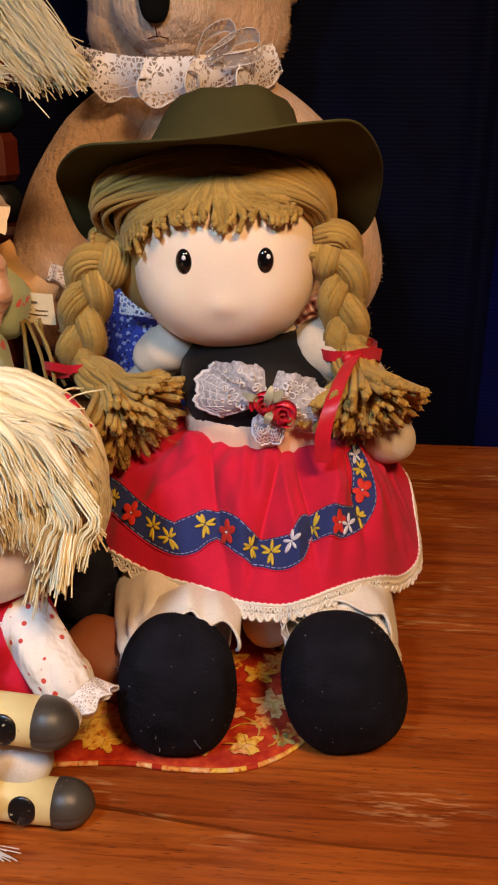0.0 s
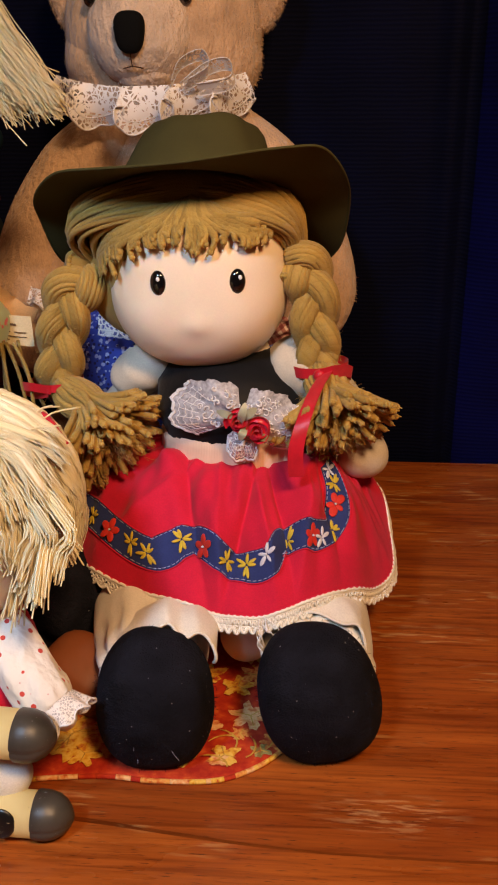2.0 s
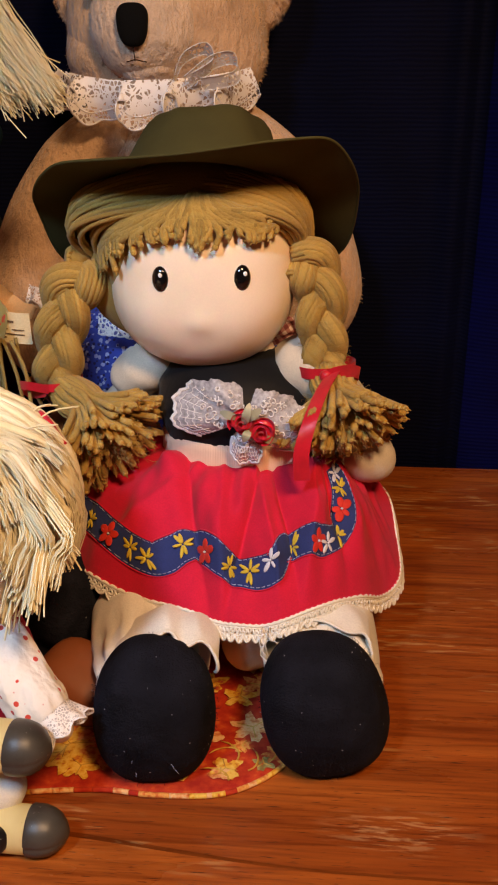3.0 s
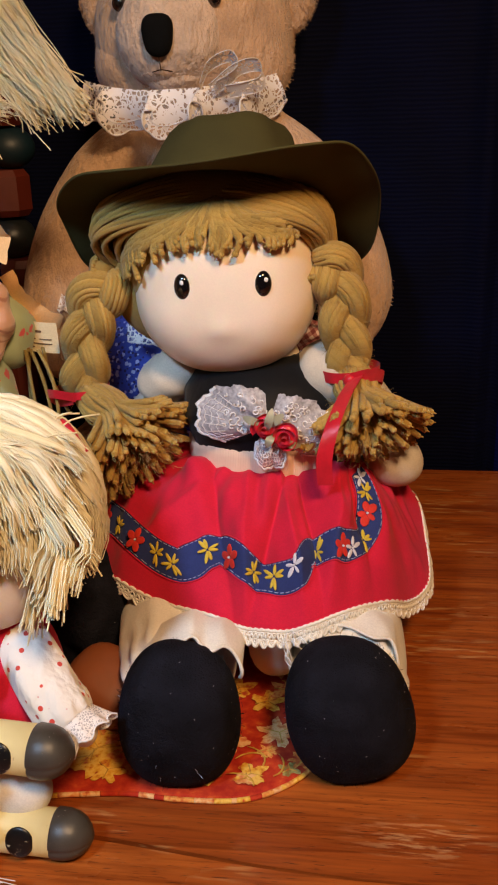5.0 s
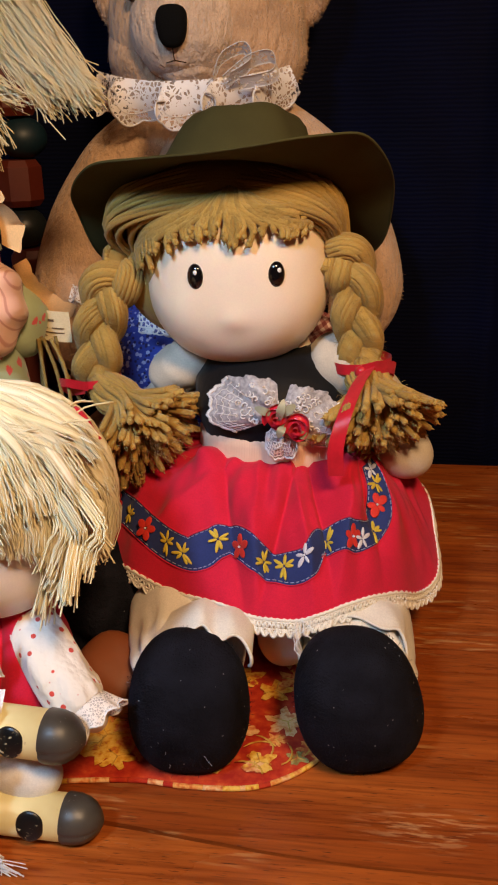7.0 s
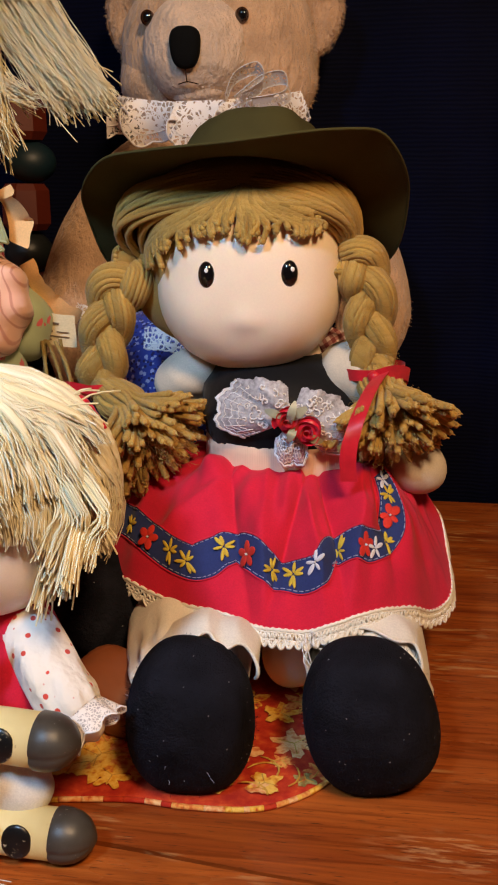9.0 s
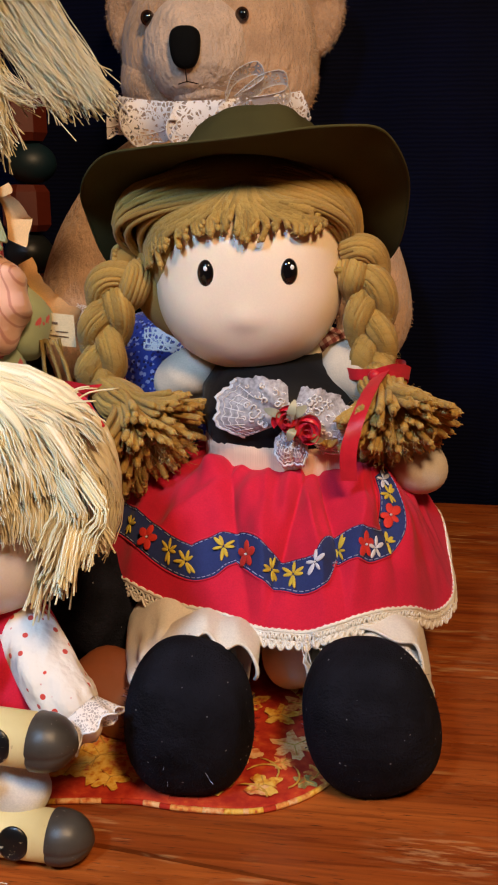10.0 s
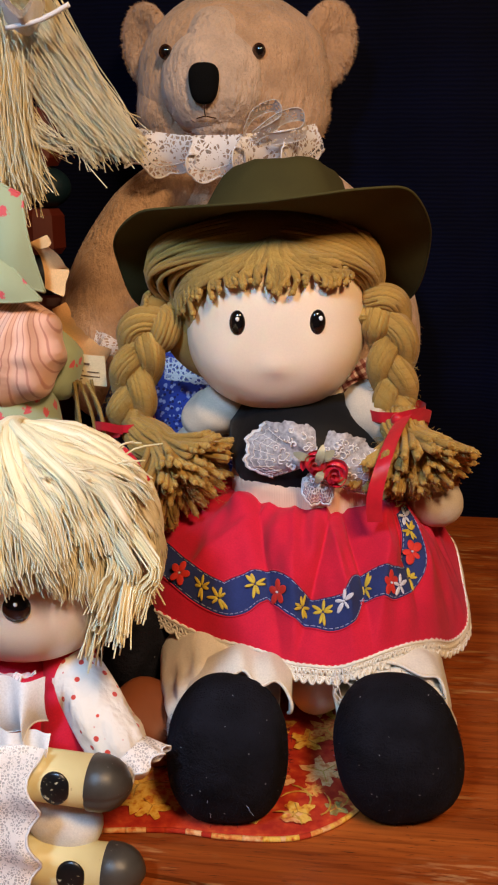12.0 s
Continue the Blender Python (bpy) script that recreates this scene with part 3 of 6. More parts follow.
def skirt_point(u, s, lift=0.0):
    """A point of the skirt: u round it (0 in front, growing to the doll's left), s from waist to hem."""
    u = np.asarray(u, float) % 1.0
    s = np.asarray(s, float)
    k = u * 320
    i = np.floor(k).astype(int) % 320
    f = (k - np.floor(k))[..., None]
    h = HEM_RING[i] * (1 - f) + HEM_RING[(i + 1) % 320] * f
    a = 2 * np.pi * u
    w = np.stack((WAIST_C[0] + 0.06 * np.sin(a), WAIST_C[1] - 0.049 * np.cos(a), WAIST_C[2] + 0 * a), -1)
    out = np.stack((np.sin(a), -np.cos(a), 0 * a), -1)
    mid = (w + h) / 2 + vec(0, 0, 0.030) + out * 0.012
    sb = s[..., None]
    p = w * (1 - sb) ** 2 + mid * 2 * sb * (1 - sb) + h * sb * sb
    b = np.where(u > 0.5, u - 1, u)
    gather = (0.0012 * np.sin(a * 21 + 2.5 * np.sin(a * 4)) + 0.0026 * np.sin(a * 13 + 1.7 * np.sin(a * 3) + 2.2 * s)) * np.exp(-((s - 0.16) / 0.19) ** 2) * np.clip(s / 0.08, 0, 1)
    fold = 0.0
    for c0, lean, wd, amp in ((-0.20, 0.05, 0.028, 0.005), (-0.125, -0.06, 0.022, 0.0065), (-0.07, 0.05, 0.016, -0.006), (-0.02, 0.015, 0.018, 0.004), (0.018, -0.03, 0.011, -0.005),
                              (0.05, 0.03, 0.013, 0.005), (0.085, 0.03, 0.013, -0.0055), (0.125, -0.02, 0.02, 0.0055), (0.175, 0.02, 0.014, -0.005), (0.215, 0.0, 0.03, 0.005)):
        x = (b - c0 - 1.6 * lean * (s - 0.5)) / (wd * (0.6 + 0.75 * s))
        fold = fold + 1.25 * amp * np.exp(-np.sqrt(x * x + 0.05) * 1.25)
    fold = 2.0 * fold * np.sin(np.pi * np.clip(0.12 + 0.78 * s, 0, 1)) * (0.75 + 0.3 * s)
    crumple = 0.0
    for fu, fs, ph, amp in CRUMPLE:
        crumple = crumple + 0.6 * amp * np.sin(2 * fu * a + fs * s + ph)
    puff = 0.011 * np.exp(-((b + 0.135) / 0.03) ** 2 - ((s - 0.12) / 0.12) ** 2) + 0.007 * np.exp(-((b - 0.15) / 0.03) ** 2 - ((s - 0.15) / 0.13) ** 2)
    wave = gather + fold + puff + crumple * np.sin(np.pi * np.clip(0.06 + 0.86 * s, 0, 1))
    return p + (out * 0.6 + vec(0, 0, 0.8)) * (wave + lift)[..., None]


def make_skirt():
    base = (-0.005, -0.09, 0.05)
    t = thing("skirt", None, base, "red cotton doll skirt with blue flowered ribbon and cream lace hem", "skirt")
    u = np.linspace(0, 1, 420, endpoint=False)[None, :]
    s = np.linspace(0, 1, 80)[:, None]
    P = skirt_point(u + 0 * s, s + 0 * u)
    m = Shape()
    m.grid(P, RED, wrap=True, flip=True)
    hem = skirt_point(u, np.full_like(u, 1.0))[0]
    m.tube(np.vstack((hem, hem[:1])), 0.0011, RED, 5, cap=False)
    part("fabric", m, t)
    # the ribbon follows a wavering line round the skirt and turns up into a side fold
    line = spline([(u0, s0, 0) for u0, s0 in BAND_LINE], 260)[:, :2]
    metric = vec(0.62, 0.135)
    tn = np.gradient(line * metric, axis=0)
    tn /= np.linalg.norm(tn, axis=1)[:, None]
    ker = np.ones(9) / 9
    tn = np.stack([np.convolve(np.pad(tn[:, k], 4, "edge"), ker, "valid") for k in (0, 1)], 1)
    tn /= np.linalg.norm(tn, axis=1)[:, None]
    nrm = np.stack((-tn[:, 1], tn[:, 0]), 1) / metric

    def on_band(k, lift, sel=slice(None)):
        q = line[sel] + nrm[sel] * (0.0116 * k)
        return skirt_point(q[:, 0], np.clip(q[:, 1], 0.02, 0.985), np.full(len(q), lift))
    m = Shape()
    m.grid(np.array([on_band(k, 0.0011 - 0.0007 * abs(k) ** 3) for k in np.linspace(-1, 1, 11)]), BAND, flip=True)
    for k in (-1, 1):
        m.tube(on_band(k, 0.0007), 0.0006, RED, 4)
    band = part("ribbon_trim", m, t, "blue ribbon with embroidered flowers")
    m = Shape()
    for k in (-0.86, 0.86):
        for i in range(0, 256, 3):
            m.tube(on_band(k, 0.0013, slice(i, i + 3)), 0.00032, T_LIGHT, 4)
    part("edge_stitching", m, band, "pale running stitches", kind="stuff")

    def local(u0, s0):
        p = skirt_point(np.array([u0]), np.array([s0]), np.array([0.0016]))[0]
        a = skirt_point(np.array([u0 + 0.004]), np.array([s0]), np.array([0.0016]))[0] - p
        b = skirt_point(np.array([u0]), np.array([s0 - 0.02]), np.array([0.0016]))[0] - p
        a, b = unit(a), unit(b)
        return p, a, b, unit(np.cross(a, b))

    def petal(m, p, a, b, n, ang, inner, length, width, mat):
        d = a * math.cos(ang) + b * math.sin(ang)
        e = np.cross(n, d)
        rot = np.stack((d, e, n), 1)
        m.ball(p + d * (inner + length / 2) + n * 0.0003, (length / 2, width / 2, 0.0006), mat, 10, 6, turn=rot)

    for u0, s0, kind in FLOWERS:
        p, a, b, n = local(u0, s0)
        m = Shape()
        if kind == "y":
            for ang in np.linspace(0, 2 * np.pi, 7, endpoint=False):
                petal(m, p, a, b, n, ang + 0.4 + u0 * 40 + 0.25 * math.sin(ang * 3), 0.0006, 0.0082 + 0.0018 * math.sin(ang * 2.3), 0.0026, T_YEL)
            part("flower", m, band, "yellow embroidered sprig")
        else:
            mt = T_RED if kind == "r" else T_WHITE
            for ang in np.linspace(0, 2 * np.pi, 5, endpoint=False):
                petal(m, p, a, b, n, ang + 0.3, 0.0008, 0.0088 if kind == "r" else 0.0076, 0.0060 if kind == "r" else 0.0030, mt)
            m.ball(p + n * 0.0008, (0.001, 0.001, 0.0008), T_WHITE, 8, 5)
            part("flower", m, band, "red embroidered flower" if kind == "r" else "white embroidered flower")
    # crocheted lace: cords, crossed threads and scallops
    m = Shape()
    count = 86

    def lp(u, d, k=0.0):
        q = skirt_point(np.array([u]), np.array([1.0]))[0]
        q0 = skirt_point(np.array([u]), np.array([0.95]))[0]
        down = unit(unit(q - q0) + vec(0, 0, -0.45))
        return q + down * d + vec(0, -0.0004, k)
    uu = np.linspace(0, 1, count * 4 + 1)
    for d, r in ((0.0004, 0.0014), (0.0022, 0.0008), (0.0070, 0.0009)):
        m.tube([lp(x, d + 0.0004 * math.sin(i * 2.1 + d * 900)) for i, x in enumerate(uu)], r, LACE, 5, cap=False)
    st = 1 / count
    for i in range(count):
        u0 = i * st + 0.08 * st * math.sin(i * 2.7)
        big = 0.0050 + 0.0007 * math.sin(i * 1.9)
        for k0, k1 in ((0, 0.25), (0.5, 0.25), (0.5, 0.75), (1.0, 0.75)):
            m.tube([lp(u0 + st * k0, 0.0022), lp(u0 + st * k1, 0.0070)], 0.0008, LACE, 4)
        ks = (0, 0.1, 0.22, 0.36, 0.5, 0.64, 0.78, 0.9, 1)
        m.tube([lp(u0 + st * k, 0.0070 + big * math.sin(math.pi * k) ** 0.7) for k in ks], 0.0011, LACE, 5)
        m.tube([lp(u0 + st * (0.25 + 0.5 * k), 0.0070 + 0.5 * big * math.sin(math.pi * k)) for k in ks], 0.0008, LACE, 4)
        for k in (0.3, 0.5, 0.7):
            m.tube([lp(u0 + st * (0.5 + (k - 0.5) * 0.8), 0.0070 + 0.42 * big), lp(u0 + st * k, 0.0070 + 0.95 * big * math.sin(math.pi * k) ** 0.7)], 0.0007, LACE, 4)
    part("lace_hem", m, t, "cream crocheted lace edging", kind="stuff")


def head_point(az, el, k=1.0):
    """A point at azimuth az (0 in front, positive to the picture's right) and elevation el, on the head scaled by k."""
    d = vec(math.sin(az) * math.cos(el), -math.cos(az) * math.cos(el), math.sin(el))
    q = d / (np.abs(d) ** 2.3).sum() ** (1 / 2.3)
    return HEAD + q * HR * k


def yarn_end(m, p, d, r, mat):
    """A blunt cut end with a little fray."""
    m.tube([p - d * 0.001, p + d * 0.0012, p + d * 0.0022], [r * 1.05, r * 1.0, r * 0.6], mat, 6)
    e = unit(d + RNG.normal(0, 0.3, 3))
    m.tube([p, p + e * 0.003, p + e * 0.0045], [r * 0.35, r * 0.3, r * 0.12], mat, 4)


def braid(m, path, width, mat, turns, yarns=19, r=0.0023):
    """A three-strand plait along a path; every strand is a bundle of yarns."""
    path = spline(path, 60)
    tan = np.gradient(path, axis=0)
    n = len(path)
    for k in range(3):
        ph = k * 2 * np.pi / 3
        tt = np.linspace(0, turns * 2 * np.pi, n) + ph
        side = vec(1, 0.0, 0)
        core = []
        for i in range(n):
            a = unit(side - unit(tan[i]) * np.dot(side, unit(tan[i])))
            b = np.cross(unit(tan[i]), a)
            swell = 1.0 - 0.25 * (i / n)
            core.append(path[i] + swell * width * (0.62 * math.sin(tt[i]) * a + 0.36 * math.sin(2 * tt[i]) * b))
        core = np.array(core)
        ct = np.gradient(core, axis=0)
        for y in range(yarns):
            rho = width * 0.53 if y else 0.0
            sw = np.linspace(0, 1.3, n) + y * 2 * np.pi / max(1, yarns - 1)
            line = []
            for i in range(n):
                t3 = unit(ct[i])
                a = unit(np.cross(t3, vec(0, 1, 0.3)))
                b = np.cross(t3, a)
                sq = (1.0 - 0.25 * i / n) * (0.92 + 0.08 * math.sin(tt[i] * 2))
                line.append(core[i] + sq * rho * (math.cos(sw[i]) * a + 0.85 * math.sin(sw[i]) * b))
            m.tube(line[::1], r * (4.6 if y == 0 else RNG.uniform(0.85, 1.15)), mat, 5)


def tassel(m, root, axis, length, mat, n=150, r=0.0029, cone=58):
    """A bushy end of loose yarns fanning out of a tie."""
    root, axis = vec(*root), unit(vec(*axis))
    a = unit(np.cross(axis, vec(0, 0.3, 1)))
    b = np.cross(axis, a)
    for _ in range(n):
        th, ph = radians(cone) * math.sqrt(RNG.random()), RNG.uniform(0, 2 * np.pi)
        ring = math.cos(ph) * a + math.sin(ph) * b
        d = unit(math.cos(th) * axis + math.sin(th) * ring)
        reach = length * RNG.uniform(0.80, 1.05)
        st = root + ring * 0.011 * th / radians(cone)
        e = root + d * reach + vec(0, 0, -0.010 * math.sin(th)) + RNG.normal(0, 0.002, 3)
        mid = root + (axis * 0.30 + d * 0.30) * reach + vec(0, -0.003, 0.006) + RNG.normal(0, 0.0016, 3)
        p = spline([st, (st + mid) / 2 + ring * 0.002, mid, e], 11)
        m.tube(p, r * RNG.uniform(0.85, 1.15) * np.linspace(0.8, 1.1, 11), mat, 6)
        yarn_end(m, p[-1], unit(p[-1] - p[-2]), r, mat)


CUFF_A = [(-0.089, -0.252, 0.044), (-0.086, -0.256, 0.060), (-0.077, -0.258, 0.074), (-0.061, -0.259, 0.086), (-0.045, -0.260, 0.094), (-0.034, -0.261, 0.089), (-0.022, -0.260, 0.088), (-0.010, -0.259, 0.076), (-0.012, -0.257, 0.062)]
CUFF_B = [(0.021, -0.232, 0.048), (0.018, -0.230, 0.068), (0.026, -0.228, 0.080), (0.048, -0.226, 0.085), (0.076, -0.228, 0.084), (0.091, -0.230, 0.074), (0.094, -0.232, 0.058)]


def make_doll():
    m = Shape()

    def face(P, d):
        # broad rounded chin, flat front, small nose
        q = P.copy()
        low = np.clip(-d[..., 2], 0, 1)
        q[..., 0] *= 1 + 0.05 * low * (1 - low) * 2
        nose = np.exp(-(((q[..., 0] - 0.004) / 0.009) ** 2 + ((q[..., 2] + 0.030) / 0.007) ** 2)) * (d[..., 1] < 0)
        q[..., 1] -= 0.0035 * nose
        cheeks = np.exp(-(((np.abs(q[..., 0]) - 0.035) / 0.02) ** 2 + ((q[..., 2] + 0.032) / 0.02) ** 2)) * (d[..., 1] < 0)
        q[..., 1] -= 0.0025 * cheeks
        return q
    m.ball(HEAD, HR, SKIN, 72, 52, 2.3, bend=face)
    # eyes
    for az, el in ((-0.335, 0.02), (0.505, 0.035)):
        p = head_point(az, el, 0.985)
        rot = turn_xyz(0, 0, math.degrees(az) * 0.7)
        m.ball(p, (0.0062, 0.0042, 0.0092), EYE, 24, 14, turn=rot)
        m.ball(p + rot @ vec(0.0012, -0.0036, 0.0032), (0.0016, 0.0008, 0.0018), GLINT, 10, 6, turn=rot)
    # hair: cap, then yarns swept from the parting to both sides
    m.ball(HEAD + vec(-0.004, 0.004, 0.016), HR * vec(1.04, 0.98, 0.96), YARN, 40, 24, 2.3)
    m.ball(HEAD + vec(-0.022, 0.016, 0.002), HR * vec(1.06, 0.8, 0.85), YARN, 40, 24, 2.3)
    for side, root in ((-1, vec(-0.124, -0.098, 0.298)), (1, vec(0.041, -0.098, 0.308))):
        for layer, k0, puff_k in ((0, 1.03, 0.0), (1, 1.04, 0.4), (2, 1.045, 0.75), (3, 1.055, 1.0)):
            rows = 38
            for i in range(rows):
                e0 = radians(36 + 112 * (i + 0.5 * (layer % 2)) / rows)
                st = vec(0.002 * side, -math.cos(e0), math.sin(e0))
                f = i / rows
                tgt = unit((root - HEAD) / HR + vec(0, 0.02 + 0.34 * f, 0.10 - 0.30 * f + 0.05 * math.sin(i * 2.3)))
                om = math.acos(np.clip(np.dot(st / np.linalg.norm(st), tgt), -1, 1))
                pts = []
                for q in np.linspace(0, 1, 14):
                    d = (math.sin((1 - q) * om) * unit(st) + math.sin(q * om) * tgt) / math.sin(om)
                    d = d + vec(0, -0.10, 0.03) * math.sin(math.pi * q) * (1 - f)
                    d = d / (np.abs(d) ** 2.3).sum() ** (1 / 2.3)
                    kk = k0 + 0.012 * math.sin(i * 1.7 + q * 3) + 0.035 * math.sin(math.pi * q)
                    pts.append(HEAD + vec(side * puff_k * (0.030 if side < 0 else 0.011) * math.sin(math.pi * q ** 1.4), 0.004, 0.002) + d * HR * kk)
                pts.append(root + RNG.normal(0, 0.004, 3))
                m.tube(pts, 0.0021 * RNG.uniform(0.85, 1.2), YARN, 5)
    # the fringe over the forehead
    for row in range(2):
        for i in range(56):
            az = radians(-80 + 132 * (i + 0.5 * row + RNG.uniform(-0.5, 0.5)) / 56)
            top = radians(40 - 9 * abs(az) - row * 4)
            low = radians((22 if row else 26) - 9 * max(0, -az - 0.3) * 2.2 + 6 * max(0, az - 0.3) + RNG.uniform(-5.5, 5.5))
            swing = RNG.uniform(-0.10, 0.10) - 0.1 * math.sin(az)
            p = [head_point(az * 0.42 + 0.03, top + 0.14, 1.05), head_point(az * 0.66, top * 0.72 + low * 0.28, 1.115),
                 head_point(az + swing * 0.5, top * 0.35 + low * 0.65, 1.11), head_point(az + swing, low, 1.095 + 0.02 * row)]
            q = spline(p, 10)
            m.tube(q, 0.0022, YARN, 6)
            yarn_end(m, q[-1], unit(q[-1] - q[-2]), 0.0023, YARN)
    braid(m, [(-0.118, -0.10, 0.302), (-0.136, -0.104, 0.285), (-0.145, -0.105, 0.25), (-0.150, -0.106, 0.216)], 0.0195, YARN, 1.15)
    braid(m, [(0.036, -0.10, 0.316), (0.049, -0.102, 0.298), (0.053, -0.104, 0.262), (0.057, -0.106, 0.234)], 0.0185, YARN, 1.15)
    tassel(m, (-0.146, -0.110, 0.216), (0.70, -0.42, -0.50), 0.080, YARN, 280, 0.0024, 44)
    tassel(m, (0.058, -0.108, 0.234), (0.24, -0.52, -0.74), 0.063, YARN, 300, 0.0024, 54)
    # stray fibres standing off the plaits and tufts
    for line, rad in (([(-0.136, -0.104, 0.285), (-0.145, -0.105, 0.25), (-0.150, -0.106, 0.216)], 0.0175), ([(0.049, -0.102, 0.298), (0.053, -0.104, 0.262), (0.057, -0.106, 0.234)], 0.0165),
                      ([(-0.11, -0.125, 0.195), (-0.095, -0.138, 0.18)], 0.025), ([(0.066, -0.122, 0.212), (0.070, -0.134, 0.190)], 0.024)):
        line = spline(line, 30)
        for _ in range(700):
            d = unit(RNG.normal(0, 1, 3) * vec(1, 1, 0.5) + vec(0, -0.4, 0))
            p = line[int(RNG.integers(0, 30))] + d * rad * RNG.uniform(0.85, 1.05)
            e = p + unit(d + RNG.normal(0, 0.8, 3)) * RNG.uniform(0.002, 0.006)
            m.tube([p - d * 0.003, (p + e) / 2 + RNG.normal(0, 0.001, 3), e], 0.00013, YARN, 3, cap=False)
    # neck, bodice and blouse
    m.ball((-0.012, -0.075, 0.232), (0.03, 0.028, 0.03), SKIN, 20, 12)
    rings = []
    for z, rx, ry, cy in ((0.165, 0.058, 0.047, -0.09), (0.18, 0.061, 0.050, -0.092), (0.2, 0.064, 0.050, -0.093), (0.218, 0.06, 0.045, -0.088), (0.234, 0.048, 0.036, -0.082), (0.244, 0.02, 0.015, -0.08)):
        a = np.linspace(0, 2 * np.pi, 48, endpoint=False)
        wob = 1 + 0.02 * np.sin(a * 9 + z * 90)
        rings.append(np.stack((-0.008 - 0.13 * max(0.0, z - 0.19) + rx * wob * np.sin(a), cy - ry * wob * np.cos(a), np.full(48, z)), -1))
    m.grid(np.array(rings), BODICE, wrap=True)
    rings = []
    for k, z in enumerate(np.linspace(0.163, 0.185, 8)):
        a = np.linspace(0, 2 * np.pi, 120, endpoint=False)
        ro = 0.0625 + (0.0016 if 0 < k < 7 else 0) + 0.0005 * np.sin(a * 50)
        rings.append(np.stack((-0.006 + ro * np.sin(a), -0.091 - (ro - 0.0105) * np.cos(a), z + 0.003 * np.cos(a * 2) - 0.006 * np.cos(a)), -1))
    m.grid(np.array(rings), ELASTIC, wrap=True)

    def puff(amp, k):
        def f(P, d):
            w = 1 + amp * np.sin(np.arctan2(d[..., 1], d[..., 0]) * k + 3 * d[..., 2])
            return P * w[..., None]
        return f
    m.ball((-0.086, -0.074, 0.220), (0.030, 0.028, 0.020), BLOUSE, 40, 20, turn=turn_xyz(0, -25, 0), bend=puff(0.03, 7))
    m.ball((0.045, -0.086, 0.226), (0.031, 0.034, 0.025), BLOUSE, 40, 20, turn=turn_xyz(0, 20, 0), bend=puff(0.03, 7))
    # sleeves end in cream mitten-like stuffed ends
    m.tube(spline([(0.05, -0.07, 0.215), (0.075, -0.075, 0.185), (0.088, -0.085, 0.165)], 12), np.linspace(0.026, 0.022, 12), BLOUSE, 18)
    m.ball((0.089, -0.088, 0.158), (0.0275, 0.024, 0.022), BLOUSE, 28, 16, turn=turn_xyz(0, 30, 0))
    m.tube(spline([(-0.085, -0.07, 0.205), (-0.115, -0.065, 0.175), (-0.128, -0.075, 0.15)], 12), np.linspace(0.020, 0.018, 12), BLOUSE, 18)
    m.ball((-0.130, -0.088, 0.145), (0.022, 0.022, 0.022), BLOUSE, 24, 14)
    # seat, pantaloon legs with loose cuffs, and stuffed black boots
    m.ball((-0.005, -0.055, 0.066), (0.075, 0.06, 0.062), PANTS, 32, 18)
    for pts, rr, bc, br, bt in (
            ([(-0.05, -0.07, 0.045), (-0.070, -0.15, 0.047), (-0.058, -0.250, 0.0465)], (0.045, 0.049, 0.0375), (-0.0505, -0.2725, 0.0445), (0.0398, 0.0415, 0.0515), (20, 0, 2)),
            ([(0.04, -0.07, 0.045), (0.056, -0.15, 0.046), (0.061, -0.238, 0.0465)], (0.045, 0.044, 0.0375), (0.0605, -0.2585, 0.0445), (0.0415, 0.0415, 0.0520), (20, -14, 0))):
        path = spline(pts, 16)
        a = np.linspace(0, 2 * np.pi, 56, endpoint=False)
        rows = []
        for i, p in enumerate(path):
            f = i / 15
            r = np.interp(f, (0, 0.5, 1), rr)
            wr = 1 + 0.03 * np.sin(a * 6 + f * 5) + (0.05 * np.sin(a * 13 + 1) if i > 12 else 0) - (0.06 if i == 13 else 0)
            rows.append(np.stack((p[0] + r * wr * np.sin(a), p[1] + 0.004 * np.sin(a * 3) * (i > 13) + 0.012 * np.cos(a) * f, p[2] + r * wr * np.cos(a) * 0.98), -1))
            rows[-1][:, 2] = np.maximum(rows[-1][:, 2], 0.0045)
        # the hem turns in on the boot
        c = rows[-1].mean(0)
        rows += [c + (rows[-1] - c) * 0.93 + vec(0, -0.003, 0), c + (rows[-1] - c) * 0.72 + vec(0, 0.003, 0)]
        m.grid(np.array(rows), PANTS, wrap=True, flip=True)
        rot = turn_xyz(*bt)

        def boot(P, d):
            q = P.copy()
            q[..., 0] *= 1 + (0.09 if bc[0] > 0 else 0.06) * (-d[..., 2])
            lump = 1 + 0.012 * np.sin(5 * d[..., 0] + 4 * d[..., 2]) + 0.01 * np.sin(7 * d[..., 1] - 3 * d[..., 2])
            return q * lump[..., None]
        q = m.ball(bc, br, BOOT, 56, 36, 2.35, turn=rot, bend=boot)
        k = len(m.v) - q.shape[0] * q.shape[1]
        for i in range(k, len(m.v)):
            m.v[i][2] = max(m.v[i][2], 0.0035 if m.v[i][0] < 0.04 else 0.0006)
    # loose hems of the pantaloons folded over the boots, and the bare inner leg
    for rim, back in ((CUFF_A, vec(-0.002, 0.034, 0.002)), (CUFF_B, vec(0.0, 0.034, 0.0))):
        rim = spline(rim, 60)
        rows = []
        for f in np.linspace(0, 1, 8):
            wob = 0.0016 * np.sin(np.linspace(0, 26, 60) + f * 4) * (1 - f)
            p = rim + back * f
            p[:, 2] += wob + 0.003 * math.sin(math.pi * f)
            p[:, 1] += 1.5 * wob
            p[:, 2] = np.maximum(p[:, 2], 0.005)
            rows.append(p)
        m.grid(np.array(rows), PANTS)
